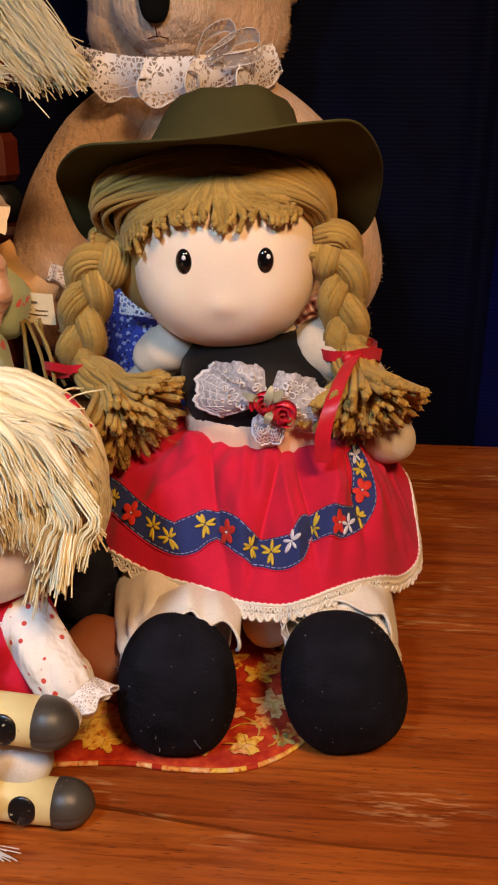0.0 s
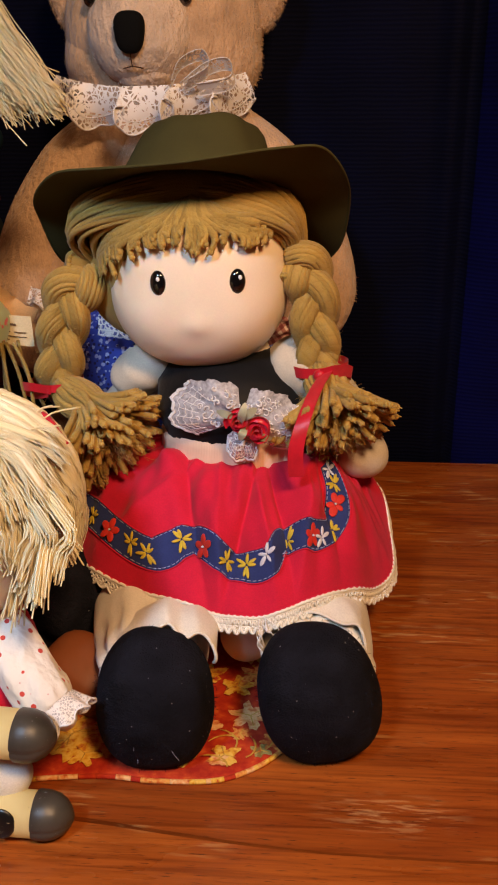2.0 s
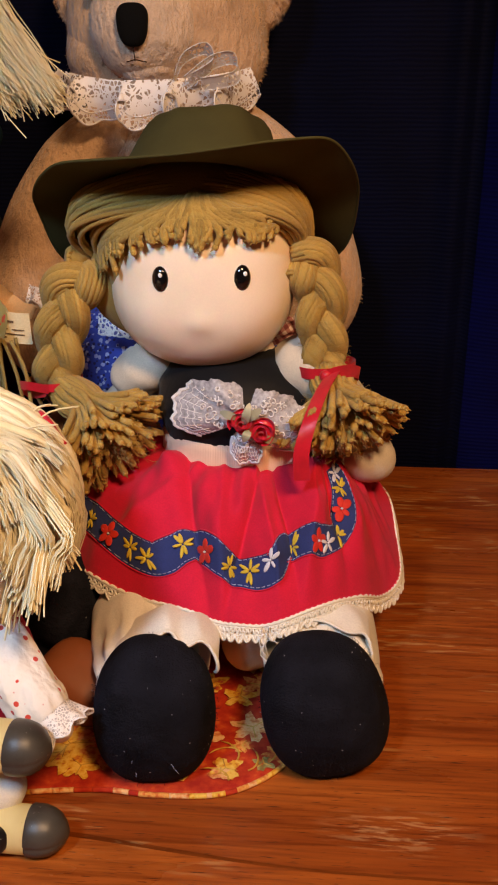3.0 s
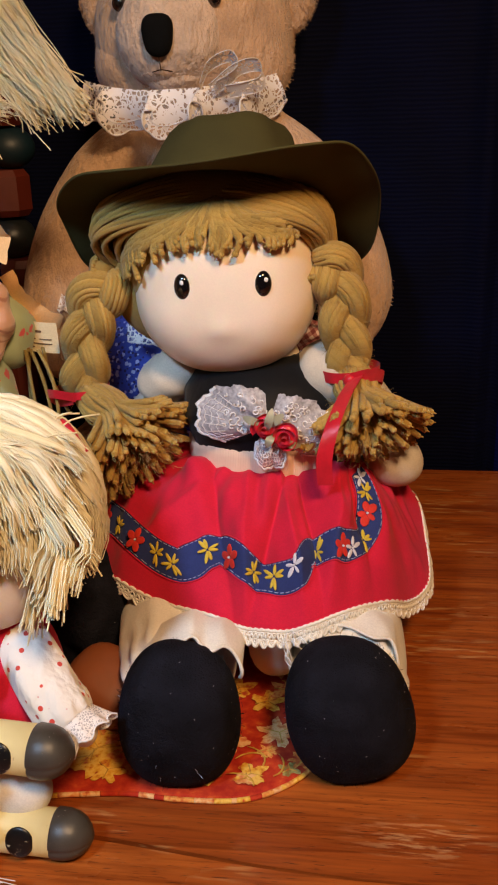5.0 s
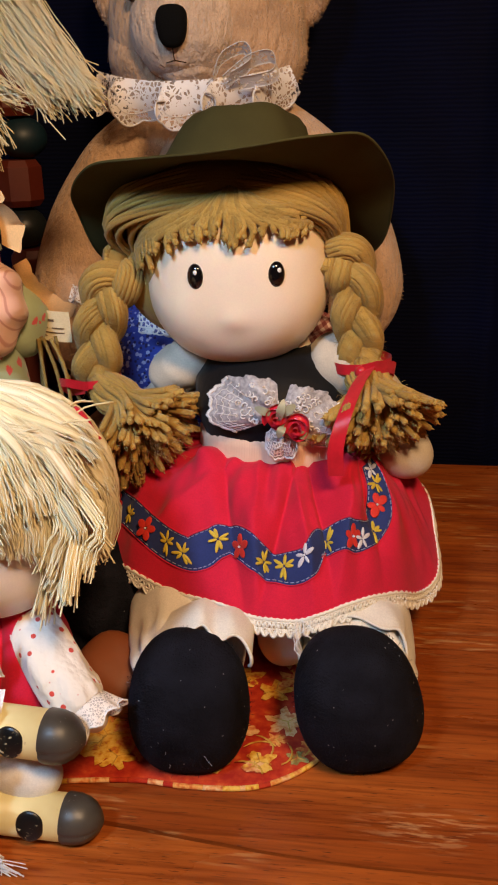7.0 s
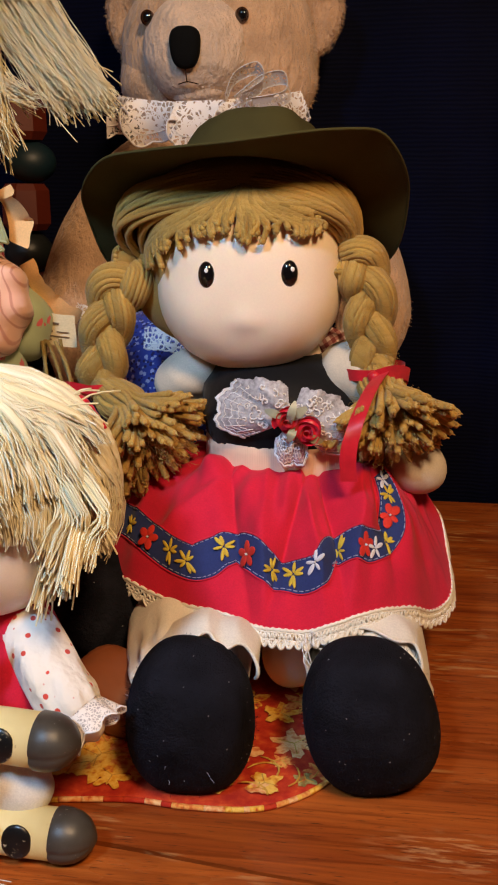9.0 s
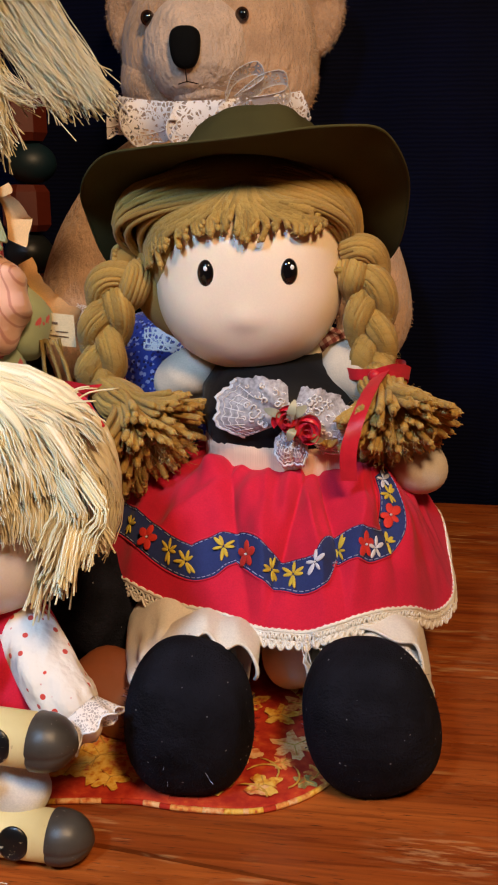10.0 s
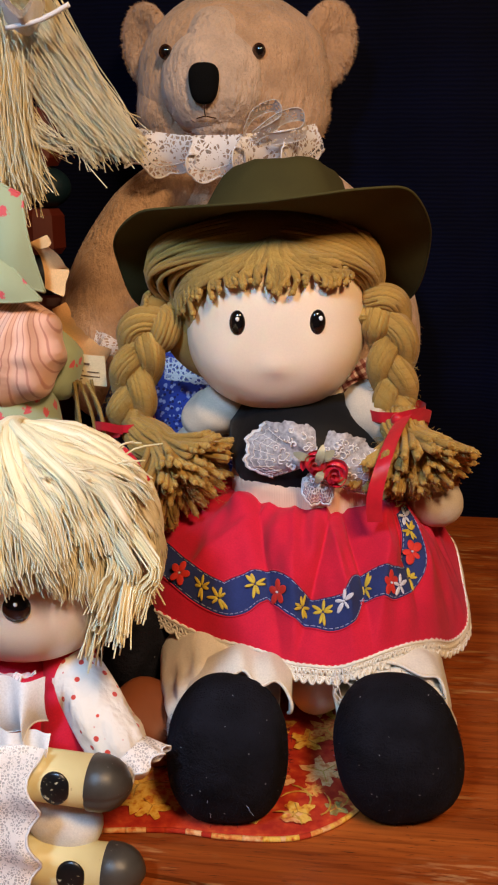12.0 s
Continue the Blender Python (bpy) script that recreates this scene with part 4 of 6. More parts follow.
        m.grid(np.array(rows) + vec(0, 0.0006, -0.0012), PANTS, flip=True)
        m.tube(rows[0], 0.0013, PANTS, 6)
    m.ball((0.012, -0.160, 0.047), (0.027, 0.040, 0.043), SKIN, 28, 18, turn=turn_xyz(0, 14, -20))
    # lint fibres by the knee
    for _ in range(9):
        p = vec(0.02, -0.236, 0.083) + RNG.normal(0, 0.003, 3)
        e = p + vec(RNG.uniform(-0.004, 0.022), -0.012, RNG.uniform(-0.018, 0.0))
        m.tube(spline([p, (p + e) / 2 + RNG.normal(0, 0.003, 3), e], 6), 0.0003, LACE_W, 4)
    # fine fuzz along the boots
    for _ in range(1500):
        bc = vec(-0.0505, -0.2725, 0.0445) if RNG.random() < 0.5 else vec(0.0605, -0.2585, 0.0445)
        d = unit(RNG.normal(0, 1, 3) * vec(1, 1, 0.8) + vec(0, -0.6, 0))
        p = bc + d * vec(0.040, 0.043, 0.048)
        p[2] = max(p[2], 0.004)
        e = p + unit(d + RNG.normal(0, 0.6, 3)) * RNG.uniform(0.002, 0.0045)
        e[2] = max(e[2], 0.003)
        m.tube([p, (p + e) / 2 + RNG.normal(0, 0.0006, 3), e], 0.00015, T_LIGHT if RNG.random() < 0.008 else BOOT, 3, cap=False)
    thing("doll", m, (-0.01, -0.1, 0.0), "large seated doll with golden yarn braids and stuffed black boots", "doll")


BAND_LINE = [(-0.30, 0.72), (-0.224, 0.73), (-0.184, 0.74), (-0.134, 0.79), (-0.106, 0.805), (-0.094, 0.785), (-0.078, 0.70), (-0.058, 0.648), (-0.01, 0.725), (0.03, 0.76), (0.058, 0.76), (0.066, 0.735), (0.076, 0.66), (0.082, 0.645), (0.105, 0.65),
             (0.142, 0.69), (0.178, 0.665), (0.193, 0.54), (0.196, 0.38), (0.188, 0.22)]
FLOWERS = [(-0.215, 0.74, "r"), (-0.186, 0.75, "y"), (-0.152, 0.78, "r"), (-0.127, 0.79, "y"), (-0.108, 0.815, "y"), (-0.074, 0.68, "y"), (-0.042, 0.69, "r"), (-0.002, 0.74, "y"), (0.028, 0.755, "y"),
           (0.054, 0.725, "w"), (0.094, 0.65, "y"), (0.130, 0.69, "r"), (0.150, 0.71, "w"), (0.180, 0.67, "y"), (0.190, 0.53, "r"), (0.196, 0.39, "y"), (0.19, 0.28, "w")]


def make_hat():
    """A felt hat tipped back on the doll's head: brim and creased crown."""
    base = (-0.042, -0.085, 0.352)
    t = thing("hat", None, base, "olive green felt hat with a wide brim on the doll's head", "hat")
    n = 120
    a = np.linspace(0, 2 * np.pi, n, endpoint=False)          # 0 in front, grows to the picture's right
    deg = np.degrees((a + np.pi) % (2 * np.pi) - np.pi)
    zo = np.interp(deg, (-180, -130, -105, -90, -45, 0, 30, 55, 90, 105, 130, 180), (0.300, 0.282, 0.304, 0.342, 0.381, 0.388, 0.396, 0.398, 0.356, 0.318, 0.290, 0.300))
    for _ in range(6):
        zo = (np.roll(zo, 1) + zo * 2 + np.roll(zo, -1)) / 4
    rx, ry = 0.1185, 0.101
    outer = np.stack((-0.042 + rx * np.sin(a), -0.080 - ry * np.cos(a), zo), -1)
    zi = 0.360 + 0.022 * np.cos(a)
    inner = np.stack((-0.039 + 0.063 * np.sin(a), -0.080 - 0.058 * np.cos(a), zi), -1)
    rows = []
    for f in np.linspace(0, 1, 14):
        p = inner * (1 - f) + outer * f
        p[:, 2] -= 0.004 * np.sin(np.pi * f) * (1 - 0.9 * np.cos(a))
        rows.append(p)
    top = np.array(rows)
    th = vec(0, 0, 0.0016)
    m = Shape()
    m.grid(top + th, FELT, wrap=True)
    m.grid(top, FELT, wrap=True, flip=True)
    m.tube(np.vstack((outer + th / 2, (outer + th / 2)[:1])), 0.0011, FELT, 6, cap=False)
    part("brim", m, t)
    axis = unit(vec(0.05, 0.66, 0.75))
    ex = vec(1, 0, 0)
    ey = np.cross(axis, ex)
    rows = []
    prof = [(0.0, 1.0), (0.010, 0.94), (0.026, 0.87), (0.042, 0.81), (0.053, 0.755), (0.060, 0.68), (0.0635, 0.58), (0.064, 0.43), (0.0625, 0.24), (0.061, 0.02)]
    for h, k in prof:
        r = k * np.ones(n)
        dent = np.exp(-((deg + 48) / 22) ** 2) + 0.9 * np.exp(-((deg - 62) / 20) ** 2)
        r = r - 0.10 * dent * np.clip((h - 0.015) / 0.035, 0, 1) * (k > 0.5)
        p = inner + 0.0
        c = inner.mean(0)
        q = c + (p - c) * r[:, None] + axis * h
        crease = np.exp(-(((q[:, 0] - c[0]) / 0.016) ** 2)) * np.clip((h - 0.055) / 0.005, 0, 1)
        q -= axis * (0.006 * crease)[:, None]
        rows.append(q)
    m = Shape()
    m.grid(np.array(rows), FELT, wrap=True)
    m.tube(np.vstack((rows[0] + axis * 0.0015, (rows[0] + axis * 0.0015)[:1])), 0.0009, FELT, 5, cap=False)
    part("crown", m, t)


def strip(m, path, width_dir, width, mat, rows=4, thick=0.0005):
    path = np.asarray(path, float)
    w = np.asarray(width_dir, float)
    if w.ndim == 1:
        w = np.repeat(w[None], len(path), 0)
    P = np.array([path + w * width * k for k in np.linspace(-0.5, 0.5, rows)])
    m.grid(P, mat)
    m.grid(P + np.cross(np.gradient(path, axis=0), w) / (np.linalg.norm(np.cross(np.gradient(path, axis=0), w), axis=1)[:, None] + 1e-9) * thick, mat, flip=True)


def make_hair_ribbons():
    t = thing("hair_ribbon", None, (0.057, -0.11, 0.234), "red satin ribbon tied round the doll's braid", "ribbon", "hair ribbons")
    m = Shape()
    a = np.linspace(0, 2 * np.pi, 40)
    ring = np.stack((0.057 + 0.0215 * np.cos(a), -0.108 + 0.019 * np.sin(a), 0.234 + 0.002 * np.cos(a)), -1)
    strip(m, ring, (0, 0, 1), 0.008, RIBBON)
    part("band", m, t)
    m = Shape()
    p = spline([(0.062, -0.132, 0.236), (0.054, -0.152, 0.228), (0.046, -0.172, 0.212), (0.041, -0.180, 0.192), (0.042, -0.180, 0.172)], 26)
    strip(m, p, spline([(0.9, -0.2, 0.4), (0.9, -0.3, 0.3), (1, 0.2, 0.1), (1, 0.1, 0)], 26), 0.011, RIBBON)
    part("tail", m, t)
    m = Shape()
    p = spline([(0.057, -0.13, 0.234), (0.07, -0.132, 0.238), (0.081, -0.122, 0.234), (0.075, -0.12, 0.226), (0.06, -0.128, 0.231)], 30)
    strip(m, p, (0.1, -0.3, 1), 0.010, RIBBON)
    m.ball((0.057, -0.130, 0.233), (0.005, 0.004, 0.005), RIBBON, 14, 8)
    part("loop", m, t)
    t = thing("hair_ribbon", None, (-0.150, -0.11, 0.217), "red satin ribbon tied round the doll's braid", "ribbon", "hair ribbons")
    m = Shape()
    ring = np.stack((-0.150 + 0.0205 * np.cos(a), -0.108 + 0.019 * np.sin(a), 0.218 + 0.001 * np.cos(a)), -1)
    strip(m, ring, (0, 0, 1), 0.006, RIBBON)
    part("band", m, t)
    m = Shape()
    p = spline([(-0.15, -0.128, 0.217), (-0.165, -0.132, 0.221), (-0.176, -0.12, 0.217), (-0.166, -0.12, 0.211), (-0.152, -0.128, 0.215)], 30)
    strip(m, p, (0.1, -0.2, 1), 0.007, RIBBON)
    part("loop", m, t)


def make_corsage():
    """A lace posy with two satin roses pinned to the bodice."""
    c = vec(0.0, -0.153, 0.207)
    t = thing("corsage", None, tuple(c), "white lace corsage with two red satin roses on the doll's bodice", "corsage")

    def lobe(outline, stitched):
        """A tulle lobe; outline: (degrees, radius) round the middle; stitched: the degrees between which the border is worked."""
        m = Shape()
        na, nr = 44, 10
        degs = np.linspace(outline[0][0], outline[-1][0], na)
        rad = np.interp(degs, [q[0] for q in outline], [q[1] for q in outline])
        rad = np.convolve(np.pad(rad, 2, "edge"), np.ones(5) / 5, "valid") * (1 + 0.035 * np.sin(degs * 0.31) + 0.02 * np.sin(degs * 0.83))
        P = np.zeros((nr, na, 3))
        for i, f in enumerate(np.linspace(0.1, 1, nr)):
            for j, (g, r) in enumerate(zip(degs, rad)):
                x, z = r * f * math.cos(radians(g)), r * f * math.sin(radians(g))
                q = 2 * j / (na - 1) - 1
                y = -0.003 - 0.007 * math.sin(math.pi * f * 0.85) * math.cos(q * 1.3) + 0.004 * f * f + 0.0032 * math.sin(q * 6 + 1) * f
                P[i, j] = c + vec(x, y + abs(x) * 0.24, z)
        m.grid(P, SHEER)
        ob = part("lobe", m, t, "sheer tulle lobe with stitched white border")
        m = Shape()
        sel = [j for j in range(na) if stitched[0] <= degs[j] <= stitched[1]]
        m.tube(P[-1, sel], 0.0011, LACE_W, 5)
        m.tube(P[-2, sel], 0.0004, LACE_W, 4)
        for j in sel[:-1]:
            for k in (0, 0.34, 0.67):
                p = P[-1, j] * (1 - k) + P[-1, j + 1] * k
                q = P[-2, j] * (1 - k) + P[-2, j + 1] * k
                m.tube([p * 0.72 + q * 0.28 + vec(0, -0.0007, 0), p * 1.14 - q * 0.14 + vec(0, -0.0007, 0)], 0.0006, LACE_W, 4)
        for i in (6, 7, 8):
            m.tube(P[i, sel] + vec(0, -0.0003, 0), 0.00032, LACE_W, 4)
        for j in sel[1::3]:
            m.tube(P[5:9, j] + vec(0, -0.0004, 0), 0.00032, LACE_W, 4)
        for _ in range(34):
            i, j = int(RNG.integers(3, 8)), int(RNG.integers(3, na - 3))
            if j in sel and i > 5:
                continue
            p = P[i, j] + vec(0, -0.0009, 0)
            w = RNG.uniform(0, 6.28)
            n = int(RNG.integers(8, 16))
            aa = np.linspace(0, 4.5, n) + w
            k = np.linspace(0.3, 1, n) * RNG.uniform(0.0014, 0.0036)
            m.tube(np.stack((p[0] + k * np.cos(aa), np.full(n, p[1]), p[2] + k * np.sin(aa)), -1), 0.0005, LACE_W, 4)
        part("embroidery", m, ob, "white embroidered border")
    lobe([(96, 0.022), (118, 0.031), (140, 0.042), (160, 0.051), (180, 0.055), (196, 0.050), (208, 0.034)], (146, 208))
    lobe([(-50, 0.034), (-38, 0.045), (-22, 0.049), (-4, 0.046), (20, 0.037), (45, 0.029), (72, 0.022)], (-50, 12))
    lobe([(-122, 0.018), (-110, 0.030), (-88, 0.035), (-68, 0.032), (-58, 0.02)], (-122, -58))

    def rose(p, r):
        m = Shape()
        n, turns = 90, 3.6
        aa = np.linspace(0, turns * 2 * np.pi, n)
        rows = []
        for k in np.linspace(0, 1, 5):
            rad = r * (0.12 + 0.88 * aa / aa[-1]) * (0.72 + 0.35 * k) * (1 + 0.1 * np.sin(aa * 2.6))
            dep = -0.0035 + 0.007 * aa / aa[-1] - 0.006 * k * (1 - 0.3 * aa / aa[-1])
            rows.append(np.stack((p[0] + rad * np.cos(aa), p[1] + dep, p[2] + rad * np.sin(aa)), -1))
        m.grid(np.array(rows), ROSE)
        m.ball(vec(*p) + vec(0, 0.002, 0), (r * 0.8, 0.004, r * 0.8), ROSE, 16, 10)
        part("rose", m, t, "folded red satin rose")
    rose(c + vec(-0.001, -0.011, 0.002), 0.0100)
    rose(c + vec(0.013, -0.012, -0.005), 0.0108)

    def leaf(p, q, wd):
        m = Shape()
        path = spline([p, (vec(*p) + vec(*q)) / 2 + vec(0, -0.004, 0.001), q], 14)
        w = np.outer(np.sin(np.linspace(0.25, np.pi - 0.15, 14)), unit(np.cross(vec(*q) - vec(*p), vec(0, 1, 0))))
        strip(m, path, w, wd, LEAF_SATIN)
        part("leaf", m, t, "sage green satin leaf")
    leaf(c + vec(0.0, -0.010, 0.002), c + vec(0.012, -0.013, 0.012), 0.007)
    leaf(c + vec(0.0, -0.012, -0.001), c + vec(0.004, -0.013, 0.016), 0.006)
    leaf(c + vec(-0.004, -0.01, 0.004), c + vec(-0.017, -0.009, 0.008), 0.006)
    leaf(c + vec(0.004, -0.012, -0.003), c + vec(0.0, -0.015, -0.012), 0.006)
    leaf(c + vec(0.012, -0.012, -0.009), c + vec(0.023, -0.009, -0.013), 0.006)


make_doll()
make_hat()
make_hair_ribbons()
make_corsage()


# ---- the teddy bear behind ----
def fur(m, bodies, n, length, mat):
    """Short pile: fine blades standing out of rounded bodies."""
    for c, r, turn, share in bodies:
        c, r = vec(*c), vec(*r)
        k = int(n * share)
        d = RNG.normal(0, 1, (k, 3))
        d /= np.linalg.norm(d, axis=1)[:, None]
        nrm = d / r
        nrm /= np.linalg.norm(nrm, axis=1)[:, None]
        keep = (d @ np.asarray(turn).T)[:, 1] < 0.35
        P, Nn = (d * r) @ np.asarray(turn).T + c, nrm @ np.asarray(turn).T
        P, Nn = P[keep], Nn[keep]
        lean = unit(vec(0.2, 0, -1.0))
        tip = P + (Nn + 0.55 * lean + RNG.normal(0, 0.35, P.shape)) * (length * RNG.uniform(0.5, 1.1, len(P)))[:, None]
        side = np.cross(Nn, RNG.normal(0, 1, P.shape))
        side /= np.linalg.norm(side, axis=1)[:, None] + 1e-9
        o, q = len(m.v), m.slot(mat)
        w = 0.00045
        V = np.stack((P - side * w, P + side * w, tip), 1).reshape(-1, 3)
        m.v.extend(V.tolist())
        for i in range(len(P)):
            m.f.append([o + 3 * i, o + 3 * i + 1, o + 3 * i + 2]), m.m.append(q)
            m.uv.extend([(0, 0)] * 3)


def make_bear():
    t = thing("teddy_bear", None, (-0.105, 0.2, 0.0), "tan plush teddy bear with black nose sitting behind the doll", "teddy bear")
    I = np.eye(3)

    def soft(P, d):
        return P * (1 + 0.012 * np.sin(6 * d[..., 0] + 5 * d[..., 2]) + 0.01 * np.sin(9 * d[..., 2] - 4 * d[..., 0]))[..., None]

    def pile(bodies, mat, n, length=0.002, bend=soft, power=2.1):
        m = Shape()
        for c, r, tn in bodies:
            m.ball(c, r, mat, 44, 28, power, turn=tn, bend=bend)
        area = [r[0] * r[2] for _, r, _ in bodies]
        fur(m, [(c, r, tn, ar / sum(area)) for (c, r, tn), ar in zip(bodies, area)], n // 2, length, mat)
        return m
    part("body", pile([((-0.106, 0.215, 0.275), (0.090, 0.075, 0.146), I), ((-0.105, 0.2, 0.124), (0.135, 0.08, 0.12), I)], BEAR, 24000, 0.0022), t)
    head = part("head", pile([((-0.107, 0.22, 0.49), (0.100, 0.082, 0.088), I), ((-0.073, 0.21, 0.464), (0.066, 0.058, 0.054), I), ((-0.143, 0.21, 0.464), (0.064, 0.058, 0.054), I)], BEAR, 36000, 0.0024), t)
    part("muzzle", pile([((-0.119, 0.164, 0.486), (0.053, 0.049, 0.051), I), ((-0.117, 0.158, 0.452), (0.031, 0.028, 0.02), I), ((-0.119, 0.158, 0.522), (0.027, 0.024, 0.036), turn_xyz(-24, 0, 0))], MUZZLE, 12000, 0.0022), head, "pale plush muzzle")
    m = Shape()

    def wedge(P, d):
        q = P.copy()
        q[..., 0] *= 1.0 + 0.16 * d[..., 2]
        return q
    m.ball((-0.1225, 0.1145, 0.4835), (0.0140, 0.009, 0.0182), BEAR_NOSE, 28, 18, 2.8, bend=wedge)
    part("nose", m, head, "black velour nose")
    m = Shape()
    for p in ([(-0.1225, 0.1135, 0.466), (-0.122, 0.1185, 0.454)], [(-0.122, 0.1185, 0.455), (-0.112, 0.122, 0.453)], [(-0.122, 0.1185, 0.455), (-0.131, 0.122, 0.453)]):
        m.tube(spline(p, 8), 0.0006, AMBER, 5)
    part("mouth", m, head, "stitched dark mouth line")
    for x, y in ((-0.1640, 0.146), (-0.0740, 0.143)):
        m = Shape()
        m.ball((x, y, 0.514), (0.0068, 0.0065, 0.0074), AMBER, 20, 12)
        m.ball((x + 0.001, y - 0.005, 0.514), (0.0046, 0.0022, 0.005), EYE, 16, 10)
        part("eye", m, head, "amber glass eye with black pupil")
    for x, tilt in ((-0.196, -18), (-0.012, 18)):
        def dish(P, d):
            q = P.copy()
            k = np.exp(-((d[..., 0] / 0.6) ** 2 + (d[..., 2] / 0.6) ** 2)) * (d[..., 1] < 0)
            q[..., 1] += 0.017 * k
            return q
        part("ear", pile([((x, 0.215, 0.527), (0.031, 0.016, 0.043), turn_xyz(0, tilt, tilt * 1.6))], BEAR, 6000, 0.0026, bend=dish), head)
    for pts, rr in (([(-0.166, 0.2, 0.386), (-0.199, 0.19, 0.352), (-0.232, 0.172, 0.297), (-0.248, 0.15, 0.235), (-0.232, 0.12, 0.19)], (0.036, 0.043, 0.043, 0.041, 0.034)),
                    ([(-0.042, 0.205, 0.388), (0.000, 0.2, 0.350), (0.040, 0.192, 0.29), (0.056, 0.182, 0.235), (0.048, 0.165, 0.2)], (0.036, 0.042, 0.042, 0.04, 0.03))):
        path, rad = spline(pts, 26), np.interp(np.linspace(0, 4, 26), range(5), rr)
        m = Shape()
        m.tube(path, rad, BEAR, 28, cap=False)
        m.ball(path[0], (rr[0] * 1.02,) * 3, BEAR, 24, 14)
        m.ball(path[-1], (rr[-1] * 1.02,) * 3, BEAR, 24, 14)
        fur(m, [(path[i], (rad[i], rad[i], 0.011), I, 1 / 26) for i in range(26)], 9000, 0.0024, BEAR)
        part("arm", m, t)
    for x in (-0.2, 0.0):
        m = Shape()
        m.tube(spline([(x, 0.17, 0.06), (x - 0.01, 0.11, 0.055), (x, 0.06, 0.055)], 12), 0.053, BEAR, 20)
        part("leg", m, t)
    m = Shape()
    m.ball((-0.115, 0.13, 0.165), (0.13, 0.085, 0.085), BLUE_PRINT, 40, 24, bend=soft)
    part("smock", m, t, "blue printed cotton smock")


def ruffle(m, path, width_dir, width, amp, waves, mat, n=160, rows=8, edge=None, scallop=0.0012, flare=0.8):
    path = spline(path, n)
    w = spline(width_dir, n)
    tan = np.gradient(path, axis=0)
    P = []
    for i, f in enumerate(np.linspace(0, 1, rows)):
        row = []
        for j in range(n):
            t3 = unit(tan[j])
            wd = unit(w[j])
            nn = np.cross(t3, wd)
            ph = waves * 2 * np.pi * j / n
            row.append(path[j] + wd * (width * f + (scallop * abs(math.sin(ph * 2.5)) if i == rows - 1 else 0)) + nn * amp * f ** flare * math.sin(ph) + t3 * amp * 0.55 * f * math.sin(2 * ph))
        P.append(row)
    P = np.array(P)
    m.grid(P, mat)
    if edge:
        m.tube(P[-1], 0.0009, edge, 4)
        m.tube(P[-2], 0.0005, edge, 4)
    return P


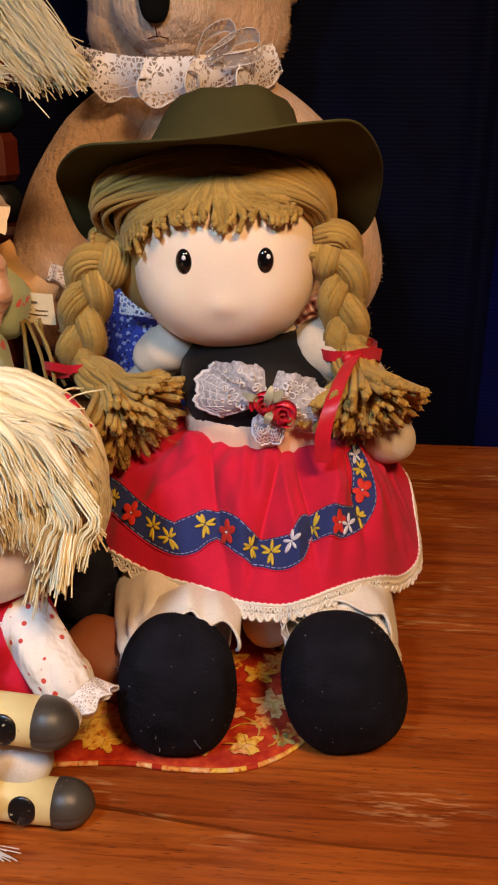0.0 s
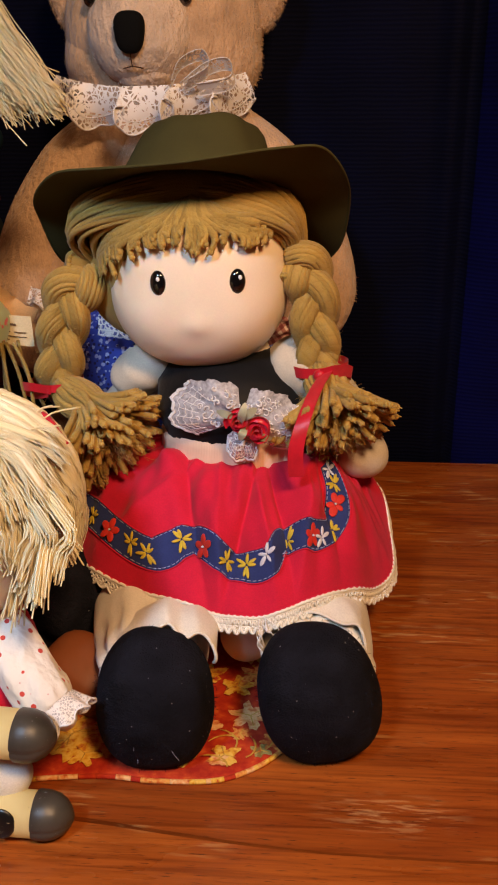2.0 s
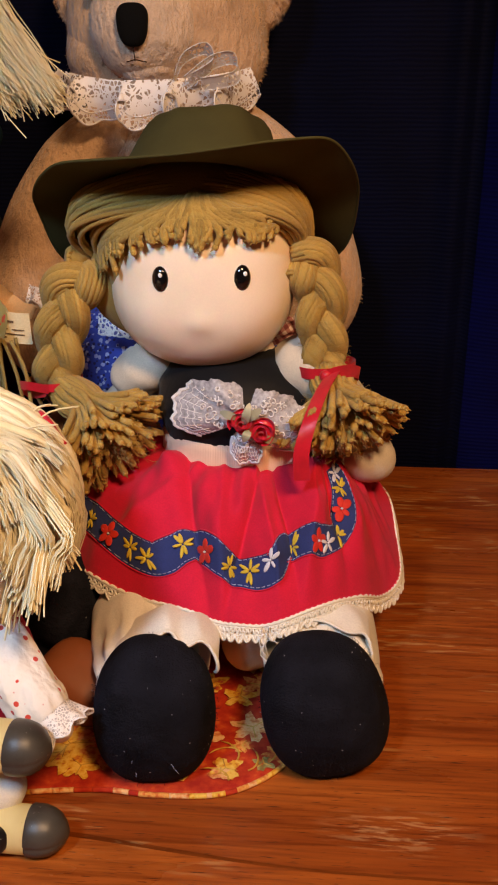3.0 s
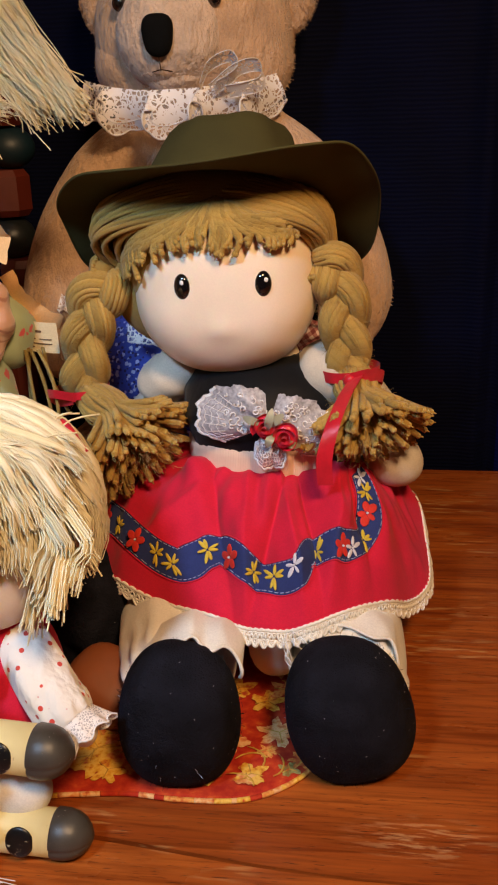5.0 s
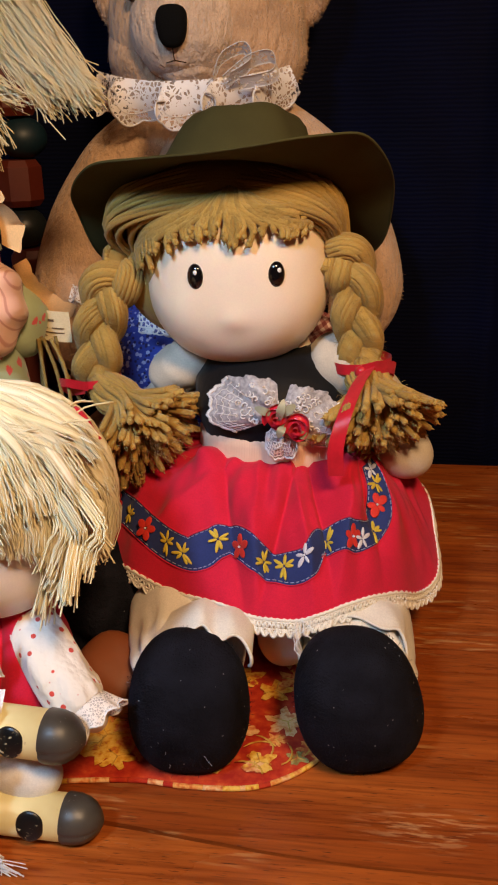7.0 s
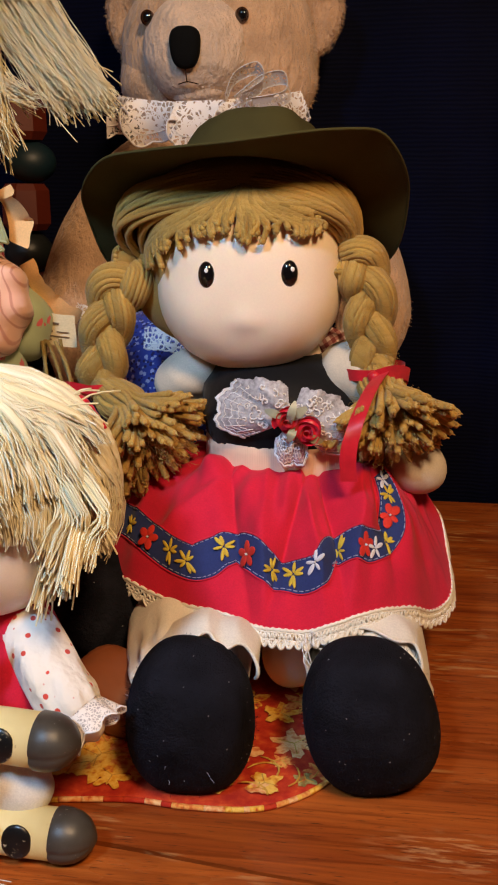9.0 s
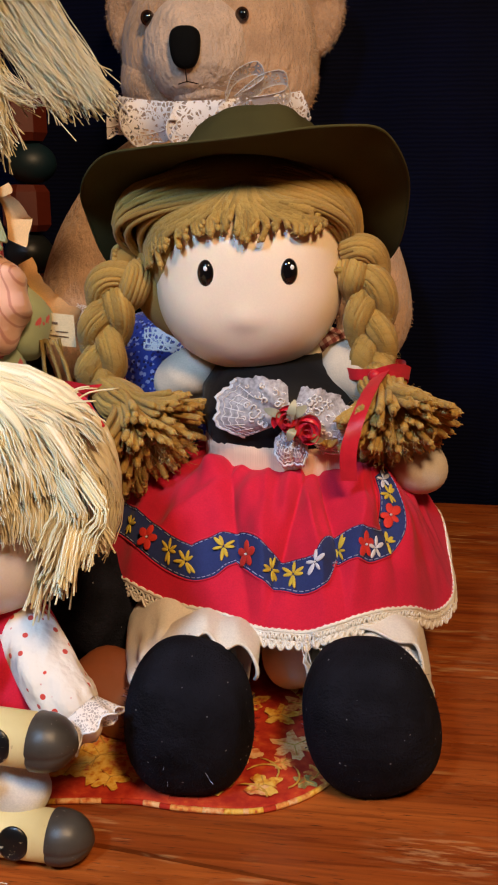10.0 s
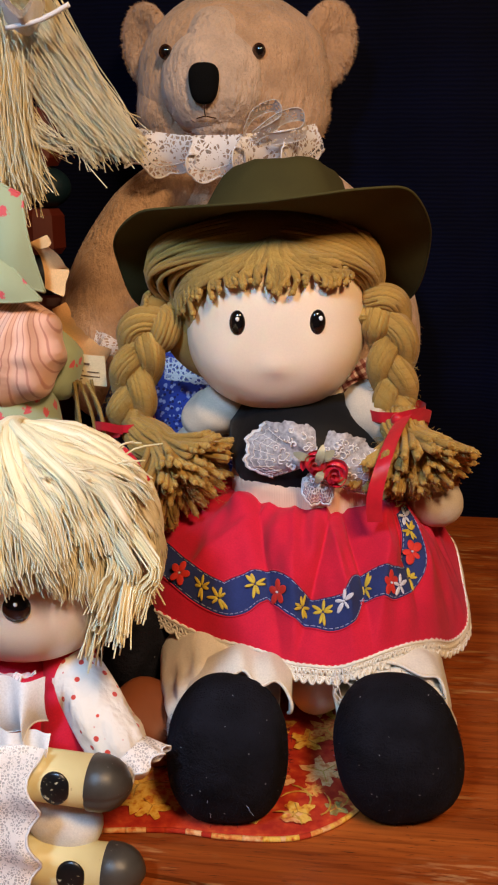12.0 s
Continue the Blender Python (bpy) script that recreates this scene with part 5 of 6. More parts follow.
def make_collar():
    t = thing("lace_collar", None, (-0.12, 0.14, 0.43), "white ruffled lace collar tied round the bear's neck", "collar")
    m = Shape()
    neck = spline([(-0.205, 0.150, 0.449), (-0.175, 0.130, 0.442), (-0.14, 0.117, 0.438), (-0.105, 0.114, 0.438), (-0.075, 0.12, 0.44), (-0.045, 0.138, 0.444), (-0.02, 0.165, 0.45)], 240)
    tan = np.gradient(neck, axis=0)
    rows = []
    for f in np.linspace(0, 1, 10):
        row = []
        for j in range(240):
            ph = 2 * np.pi * 4.4 * j / 240 + 0.7
            beta = radians(72 + (40 + 8 * math.sin(j * 0.05)) * math.sin(ph)) * (0.7 + 0.3 * f)
            t3 = unit(tan[j])
            width = 0.033 * (0.95 + 0.28 * math.sin(ph + 0.9)) * f + (0.0028 * abs(math.sin(ph * 2.5)) if f == 1 else 0)
            row.append(neck[j] + vec(0, -math.cos(beta), -math.sin(beta)) * width + t3 * -0.014 * f * math.cos(ph + 0.2))
        rows.append(row)
    rows = np.array(rows)
    m.grid(rows, COLLAR)
    m.tube(rows[-1], 0.0010, LACE_W, 5)
    m.tube(rows[-3], 0.0006, LACE_W, 4)
    part("ruffle", m, t)
    m = Shape()
    for pts, wd in (([(-0.085, 0.108, 0.437), (-0.075, 0.1, 0.455), (-0.055, 0.1, 0.463), (-0.05, 0.105, 0.45), (-0.07, 0.108, 0.438)], (0.15, -0.8, 0.6)),
                    ([(-0.075, 0.11, 0.435), (-0.05, 0.105, 0.452), (-0.03, 0.108, 0.455), (-0.03, 0.115, 0.44), (-0.06, 0.113, 0.434)], (-0.1, -0.75, 0.65))):
        p = spline(pts, 36)
        w = np.repeat(unit(vec(*wd))[None], 36, 0)
        P = np.array([p + w * 0.016 * k for k in np.linspace(-0.5, 0.5, 6)])
        m.grid(P, COLLAR)
        for q in (P[0], P[-1]):
            m.tube(q, 0.0005, LACE_W, 4)
    part("bow", m, t, "white lace bow")
    # a lace cuff where the smock ends at the paw
    t = thing("lace_cuff", None, (-0.225, 0.1, 0.245), "white lace trim on the bear's blue smock", "lace trim")
    m = Shape()
    ruffle(m, [(-0.232, 0.10, 0.252), (-0.215, 0.085, 0.25), (-0.195, 0.075, 0.24)], [(0, -0.6, -0.5), (0, -0.7, -0.4), (0, -0.6, -0.4)], 0.02, 0.004, 2, COLLAR, 50, 6, LACE_W)
    part("ruffle", m, t)
    m = Shape()
    ruffle(m, [(-0.15, 0.04, 0.24), (-0.125, 0.035, 0.238), (-0.1, 0.04, 0.235)], [(0, -0.3, -0.8), (0, -0.4, -0.8), (0, -0.3, -0.8)], 0.02, 0.003, 2, COLLAR, 50, 6, LACE_W)
    part("ruffle", m, t)
    m = Shape()
    for sgn in (-1, 1):
        P = []
        for f in np.linspace(0, 1, 8):
            for_row = []
            for g in np.linspace(-1, 1, 10):
                for_row.append(vec(0.035, 0.02, 0.238) + vec(sgn * 0.03 * f, -0.008 * math.sin(math.pi * f), 0.020 * g * (0.3 + 0.7 * f) + 0.004 * sgn) + vec(0, 0.003 * math.sin(g * 6), 0))
            P.append(for_row)
        m.grid(np.array(P), GINGHAM)
    m.ball((0.035, 0.016, 0.238), (0.008, 0.007, 0.01), GINGHAM, 14, 10)
    thing("checked_bow", m, (0.035, 0.02, 0.22), "brown and white checked cotton bow behind the doll's braid", "bow")


make_bear()
make_collar()


# ---- the smaller blond doll in front ----
def threads(m, n, start, path_of, mat, r=0.0007, seg=9):
    for i in range(n):
        p = spline(path_of(i), seg)
        rr = r * RNG.uniform(0.75, 1.3)
        m.tube(p, np.linspace(rr, rr * 0.8, seg), mat, 3, cap=False)


def make_blond_doll():
    m = Shape()
    hc, hr = vec(-0.176, -0.275, 0.182), vec(0.068, 0.066, 0.068)
    m.ball(hc, hr, SKIN, 48, 32, 2.15)
    for x in (-0.1595, -0.210):
        m.ball((x - 0.002, -0.3375, 0.1755), (0.0092, 0.0042, 0.0100), EYE, 22, 14)
        m.ball((x, -0.3422, 0.179), (0.0013, 0.0006, 0.0013), GLINT, 8, 6)
    def scalp(P, d):
        low = np.clip((0.42 - d[..., 2]) / 0.2, 0, 1) * np.clip((0.25 - d[..., 1]) / 0.3, 0, 1)
        return P * (1.11 - 0.19 * low)[..., None]
    m.ball(hc, hr, BLOND, 48, 32, bend=scalp)

    def lock(az, swing, e0, low, k, n, r, wide=0.045, end=0.012):
        """A clump of threads from near the crown to a ragged end low on the head."""
        tail, curl = RNG.normal(0, 0.12), RNG.normal(0, 0.07)
        for i in range(n):
            # the middle of the clump first, then the threads on it
            spread = 1.0 if i else 0.0
            a1, l1, k1 = az + RNG.normal(0, wide) * spread, low + RNG.normal(0, 2.2) * spread - 1.5 * spread, k + RNG.normal(0.006, end) * spread
            out = []
            for q in (0.0, 0.22, 0.45, 0.68, 0.86, 1.0):
                el = radians(e0 * (1 - q) + l1 * q)
                a = a1 - swing * (1 - q) ** 1.4 + tail * q + curl * math.sin(q * 9)
                kk = 1.12 + (k1 - 1.12) * q + 0.09 * math.sin(math.pi * q)
                out.append(hc + vec(math.sin(a) * math.cos(el), -math.cos(a) * math.cos(el), math.sin(el)) * hr * kk + RNG.normal(0, 0.0006, 3))
            if i:
                m.tube(spline(out, 9), r * RNG.uniform(0.75, 1.25) * np.linspace(1, 0.8, 9), BLOND, 3, cap=False)
            else:
                m.tube(spline(out, 12), np.interp(np.linspace(0, 1, 12), (0, 0.3, 0.8, 1), (0.002, 0.0034, 0.0032, 0.001)), BLOND, 9, squash=0.7)
    for _ in range(170):
        az = RNG.uniform(-1.3, 2.9) if RNG.random() < 0.5 else RNG.uniform(-0.5, 1.9)
        low = RNG.uniform(-20, 2) + 28 * max(0.0, math.cos(az))
        lock(az, RNG.normal(0.35, 0.2), RNG.uniform(60, 120), low, RNG.uniform(1.10, 1.22), 42, 0.00048)
    # the upper tuft swept forward to one side
    for _ in range(34):
        lock(RNG.uniform(0.0, 1.35), RNG.uniform(0.5, 1.1), RNG.uniform(70, 112), RNG.uniform(12, 36), RNG.uniform(1.28, 1.40), 46, 0.0005, 0.05, 0.018)
    # fly-away threads
    for _ in range(30):
        az = RNG.uniform(0.2, 2.2)
        p = hc + vec(math.sin(az) * 0.8, -math.cos(az) * 0.8, 0.85) * hr * 0.95
        q = p + vec(RNG.uniform(0.005, 0.036), RNG.uniform(-0.025, 0.02), RNG.uniform(-0.008, 0.016))
        m.tube(spline([p - vec(0.02, 0, -0.002), p, (p + q) / 2 + vec(0, 0, 0.004), q], 10), 0.0006, BLOND, 4)
    # longer locks by the cheek, in clumps
    for _ in range(17):
        ca, cb = vec(-0.130 + RNG.normal(0, 0.009), -0.300 + RNG.normal(0, 0.012), 0.237), vec(-0.100 + RNG.normal(0, 0.007), -0.312 + RNG.normal(0, 0.010), 0.202)
        cx = -0.105 + RNG.normal(0, 0.012)
        cc = vec(cx, -0.318 + RNG.normal(0, 0.010), 0.166 + 0.8 * (cx + 0.104) + RNG.normal(0, 0.007))
        for _ in range(26):
            o = RNG.normal(0, 0.0020, 3)
            c = cc + o * 1.5 + vec(0, 0, RNG.normal(0, 0.003))
            m.tube(spline([ca + o, cb + o, (cb + cc) / 2 + o + RNG.normal(0, 0.0012, 3), c], 9), 0.0006, BLOND, 4, cap=False)
    # red clip thread in the hair
    m.tube(spline([(-0.118, -0.252, 0.243), (-0.109, -0.258, 0.235), (-0.100, -0.262, 0.226)], 8), [0.0012, 0.002, 0.0026, 0.0026, 0.002, 0.0015, 0.0014, 0.001], RIBBON, 6)
    # body, red vest, frilled pinafore
    m.ball((-0.185, -0.27, 0.065), (0.055, 0.05, 0.065), RED, 30, 18)
    m.tube(spline([(-0.15, -0.285, 0.118), (-0.146, -0.302, 0.09), (-0.15, -0.312, 0.05)], 10), 0.017, RED, 12)

    def puff(P, d):
        w = 1 + 0.05 * np.sin(np.arctan2(d[..., 1], d[..., 0]) * 6 + 4 * d[..., 2])
        q = P * w[..., None]
        return q
    # puffed dotted sleeve from shoulder to cuff
    path2 = spline([(-0.149, -0.287, 0.117), (-0.137, -0.301, 0.103), (-0.120, -0.315, 0.086), (-0.105, -0.322, 0.073)], 18)
    tan = np.gradient(path2, axis=0)
    rows = []
    a = np.linspace(0, 2 * np.pi, 44, endpoint=False)
    for i, p in enumerate(path2):
        f = i / 17
        r = np.interp(f, (0, 0.2, 0.55, 0.85, 1), (0.012, 0.0165, 0.0182, 0.0178, 0.0150))
        t3 = unit(tan[i])
        u1 = unit(np.cross(t3, vec(0, 1, 0)))
        u2 = np.cross(t3, u1)
        w = 1 + 0.05 * np.sin(a * 3 + f * 7) + 0.03 * np.sin(a * 7 - f * 5) + 0.05 * np.sin(a * 12) * (f > 0.8)
        rows.append(p + r * w[:, None] * (np.cos(a)[:, None] * u1 + np.sin(a)[:, None] * u2))
    m.grid(np.array(rows), DOTS, wrap=True)
    # lace cuff and small hand stump
    t3 = unit(path2[-1] - path2[-2])
    u1 = unit(np.cross(t3, vec(0, 1, 0)))
    u2 = np.cross(t3, u1)
    rows = []
    for f in np.linspace(0, 1, 6):
        r = 0.0145 + 0.0045 * f
        w = 1 + 0.12 * np.sin(a * 8) * f
        rows.append(path2[-1] + (t3 * (0.0145 + 0.002 * np.sin(a * 8 + 1.2))[:, None]) * f + r * w[:, None] * (np.cos(a)[:, None] * u1 + np.sin(a)[:, None] * u2))
    m.grid(np.array(rows), CUFF_LACE, wrap=True)
    m.tube(np.vstack((rows[-1], rows[-1][:1])), 0.0007, LACE_W, 4)
    m.ball(path2[-1] + t3 * 0.009, (0.0085, 0.0085, 0.0095), SKIN, 18, 12)
    # a brown leather shape between the dolls
    m.ball((-0.112, -0.222, 0.026), (0.034, 0.026, 0.021), BROWN, 28, 16, 2.8, turn=turn_xyz(18, 22, -25))
    # gathered white bib, gauze at the neck, and a lace apron with a ruffled side
    def gathers(x0, x1, y, z, drop, waves, deep, mat, bulge=0.012, n=110, rows=12):
        P = []
        for f in np.linspace(0, 1, rows):
            row = []
            for g in np.linspace(0, 1, n):
                ph = g * 2 * np.pi * waves + 0.8 * math.sin(g * 7)
                row.append(vec(x0 + (x1 - x0) * g + 0.004 * f * math.cos(ph), y - bulge * math.sin(math.pi * (0.15 + 0.6 * f)) - deep * (0.3 + 0.7 * f) * math.sin(ph) + 0.02 * (g - 0.4) ** 2,
                               z - drop * f + 0.0025 * f * math.cos(2 * ph) + 0.006 * math.sin(g * 5 + 2 * f)))
            P.append(row)
        P = np.array(P)
        m.grid(P, mat)
        m.tube(P[-1], 0.0007, LACE_W, 4)
        return P
    gathers(-0.240, -0.160, -0.330, 0.132, 0.010, 9, 0.003, SHEER, 0.006)
    gathers(-0.25, -0.148, -0.340, 0.136, 0.040, 3.6, 0.0095, LACE_W, 0.010)
    gathers(-0.25, -0.143, -0.346, 0.106, 0.027, 4.2, 0.0085, LACE_W, 0.010)
    P = []
    for f in np.linspace(0, 1, 26):
        row = []
        for g in np.linspace(0, 1, 60):
            ph = f * 2 * np.pi * 3.2 + g * 2
            row.append(vec(-0.255 + 0.110 * g + 0.004 * g ** 4 * math.sin(ph), -0.360 - 0.024 * f ** 0.35 - 0.003 * g ** 3 * math.cos(ph) + 0.0015 * math.sin(g * 23 + f * 3),
                           0.100 - 0.098 * f + 0.004 * math.sin(g * 8 + f * 5) * f * (1 - f)))
        P.append(row)
    P = np.array(P)
    m.grid(P, CUFF_LACE)
    m.grid(P[:, :52] + vec(0, 0.004, -0.002), SHEER)
    m.tube(P[:, -1], 0.0009, LACE_W, 4)
    # white petticoat roll under the raised leg
    m.ball((-0.140, -0.340, 0.036), (0.023, 0.016, 0.016), PANTS, 30, 18, 2.3, turn=turn_xyz(0, 18, 0))
    # cream legs with grey caps and worn black patches
    for (ax, ay, az), (bx, by, bz), r in (((-0.23, -0.345, 0.0775), (-0.1185, -0.352, 0.0745), 0.0154), ((-0.225, -0.352, 0.019), (-0.1125, -0.353, 0.0152), 0.0146)):
        A, B = vec(ax, ay, az), vec(bx, by, bz)
        m.tube([A, A * 0.5 + B * 0.5, B], r * 0.97, PAINT, 28)
        d = unit(B - A)
        prof = [(0.0, 1.0), (0.001, 1.04), (0.008, 1.03), (0.0135, 0.93), (0.018, 0.74), (0.0215, 0.46), (0.0235, 0.18), (0.024, 0.02)]
        u1 = unit(np.cross(d, vec(0, 0, 1)))
        u2 = np.cross(u1, d)
        aa = np.linspace(0, 2 * np.pi, 72, endpoint=False)
        rows = []
        for h, k in prof:
            # a shallow seam runs round the cap at mid height
            kk = k * (1 - 0.07 * np.exp(-((np.sin(aa + 0.1)) / 0.10) ** 2))
            rows.append(B + d * h + r * kk[:, None] * (np.cos(aa)[:, None] * u1 + np.sin(aa)[:, None] * u2))
        m.grid(np.array(rows), RUBBER, wrap=True)
        pd = unit(vec(0, -0.95, 0.22))
        pc = B - d * 0.0175 + pd * r * 0.93
        bt = np.stack((d, unit(np.cross(pd, d)), pd), 1)
        m.ball(pc, (0.0088, 0.0098, 0.0022), CHIPPED, 24, 10, turn=bt)
    for _ in range(30):
        p = vec(-0.145 + RNG.normal(0, 0.004), -0.385, 0.008 + RNG.normal(0, 0.003))
        m.tube(spline([p, p + vec(RNG.uniform(0, 0.02), -0.004, RNG.uniform(-0.006, 0.004))], 4), 0.0003, LACE_W, 3)
    for v in m.v:
        v[2] = max(v[2], 0.004 if v[1] > -0.3 else 0.0006)
    thing("doll", m, (-0.18, -0.28, 0.0), "small doll with pale blond hair, dotted sleeve and cream legs", "doll")


# ---- the cloth doll behind it, the long-haired doll, and the bead toy ----
def make_scarf_doll():
    m = Shape()

    def pleat(k, amp):
        def f(P, d):
            w = 1 + amp * np.sin(np.arctan2(d[..., 2], d[..., 0]) * k + 2 * d[..., 1])
            return P * w[..., None]
        return f
    m.ball((-0.236, -0.145, 0.283), (0.048, 0.042, 0.043), STRIPE, 48, 30, 2.2, turn=turn_xyz(0, 18, 0), bend=pleat(9, 0.035))
    m.ball((-0.25, -0.13, 0.15), (0.06, 0.055, 0.15), GREEN_PRINT, 36, 24, bend=pleat(9, 0.03))

    def flap(a, b, c, d, y, bulge, ripple):
        """A draped corner of cloth between four corners (x, z), curling forward."""
        P = []
        for f in np.linspace(0, 1, 18):
            row = []
            for g in np.linspace(0, 1, 22):
                q = (vec(*a) * (1 - g) + vec(*b) * g) * (1 - f) + (vec(*d) * (1 - g) + vec(*c) * g) * f
                row.append(vec(q[0], y - bulge * math.sin(math.pi * (0.1 + 0.75 * f)) * (0.4 + 0.6 * g) - ripple * math.sin(g * 7 + f * 4) + 0.014 * g ** 4, q[1]))
            P.append(row)
        P = np.array(P)
        m.grid(P, GREEN_PRINT)
        m.grid(P + vec(0, 0.0016, 0), GREEN_PRINT, flip=True)
        for e in (P[0], P[-1], P[:, 0], P[:, -1]):
            m.tube(e + vec(0, 0.0008, 0), 0.0012, GREEN_PRINT, 5)
    flap((-0.250, 0.415), (-0.207, 0.392), (-0.196, 0.325), (-0.252, 0.350), -0.166, 0.010, 0.003)
    flap((-0.252, 0.366), (-0.219, 0.353), (-0.195, 0.321), (-0.252, 0.322), -0.178, 0.006, 0.002)
    m.ball((-0.255, -0.12, 0.33), (0.04, 0.038, 0.045), SKIN, 26, 18)
    m.ball((-0.212, -0.105, 0.262), (0.026, 0.03, 0.03), GREEN_PRINT, 26, 18, bend=pleat(5, 0.05))
    # peach frill along the bonnet's edge
    ruffle(m, [(-0.210, -0.140, 0.358), (-0.203, -0.140, 0.350), (-0.200, -0.140, 0.338), (-0.201, -0.138, 0.326)], [(1, -0.3, 0.4), (1, -0.5, 0.2), (1, -0.3, 0), (1, -0.2, -0.1)], 0.017, 0.006, 1.2, PEACH, 130, 12)
    ruffle(m, [(-0.206, -0.11, 0.306), (-0.2, -0.1, 0.285), (-0.19, -0.09, 0.268), (-0.176, -0.075, 0.258)], [(1, -0.1, 0.5), (1, -0.1, 0.5), (0.8, -0.1, 0.8), (0.4, -0.1, 0.9)], 0.013, 0.0035, 1.3, PEACH, 60, 8)
    for _ in range(5):
        p = vec(-0.19 + RNG.normal(0, 0.006), -0.115 + RNG.normal(0, 0.006), 0.252)
        q = p + vec(RNG.uniform(0.0, 0.02), -0.01, -0.05)
        m.tube(spline([p, (p + q) / 2 + RNG.normal(0, 0.003, 3), q], 8), 0.0015, OLIVE_YARN, 5)
    for v in m.v:
        v[2] = max(v[2], 0.004)
    thing("doll", m, (-0.25, -0.13, 0.0), "cloth doll in peach striped and sage floral cotton", "doll")
    t = thing("sewn_label", None, (-0.185, -0.1, 0.26), "cream satin maker's label sewn to the cloth doll", "label")
    m = Shape()
    P = np.array([[vec(-0.2 + 0.03 * g, -0.098 - 0.004 * math.sin(math.pi * g) + 0.003 * f, 0.272 - 0.025 * f - 0.004 * g) for g in np.linspace(0, 1, 12)] for f in np.linspace(0, 1, 8)])
    m.grid(P, TAG)
    m.grid(P + vec(0, 0.0005, 0), TAG, flip=True)
    part("tape", m, t)
    m = Shape()
    for f, g0, g1, wd in ((0.3, 0.15, 0.62, 0.0018), (0.55, 0.1, 0.45, 0.0009), (0.55, 0.55, 0.85, 0.0009), (0.7, 0.1, 0.3, 0.0009), (0.7, 0.36, 0.85, 0.0009), (0.82, 0.1, 0.4, 0.0009)):
        p = np.array([vec(-0.2 + 0.03 * g, -0.0986 - 0.004 * math.sin(math.pi * g) + 0.003 * f, 0.272 - 0.025 * f - 0.004 * g) for g in np.linspace(g0, g1, 8)])
        m.grid(np.array([p + vec(0, 0, wd / 2), p - vec(0, 0, wd / 2)]), INK)
    part("print", m, t, "faded brown print bars")


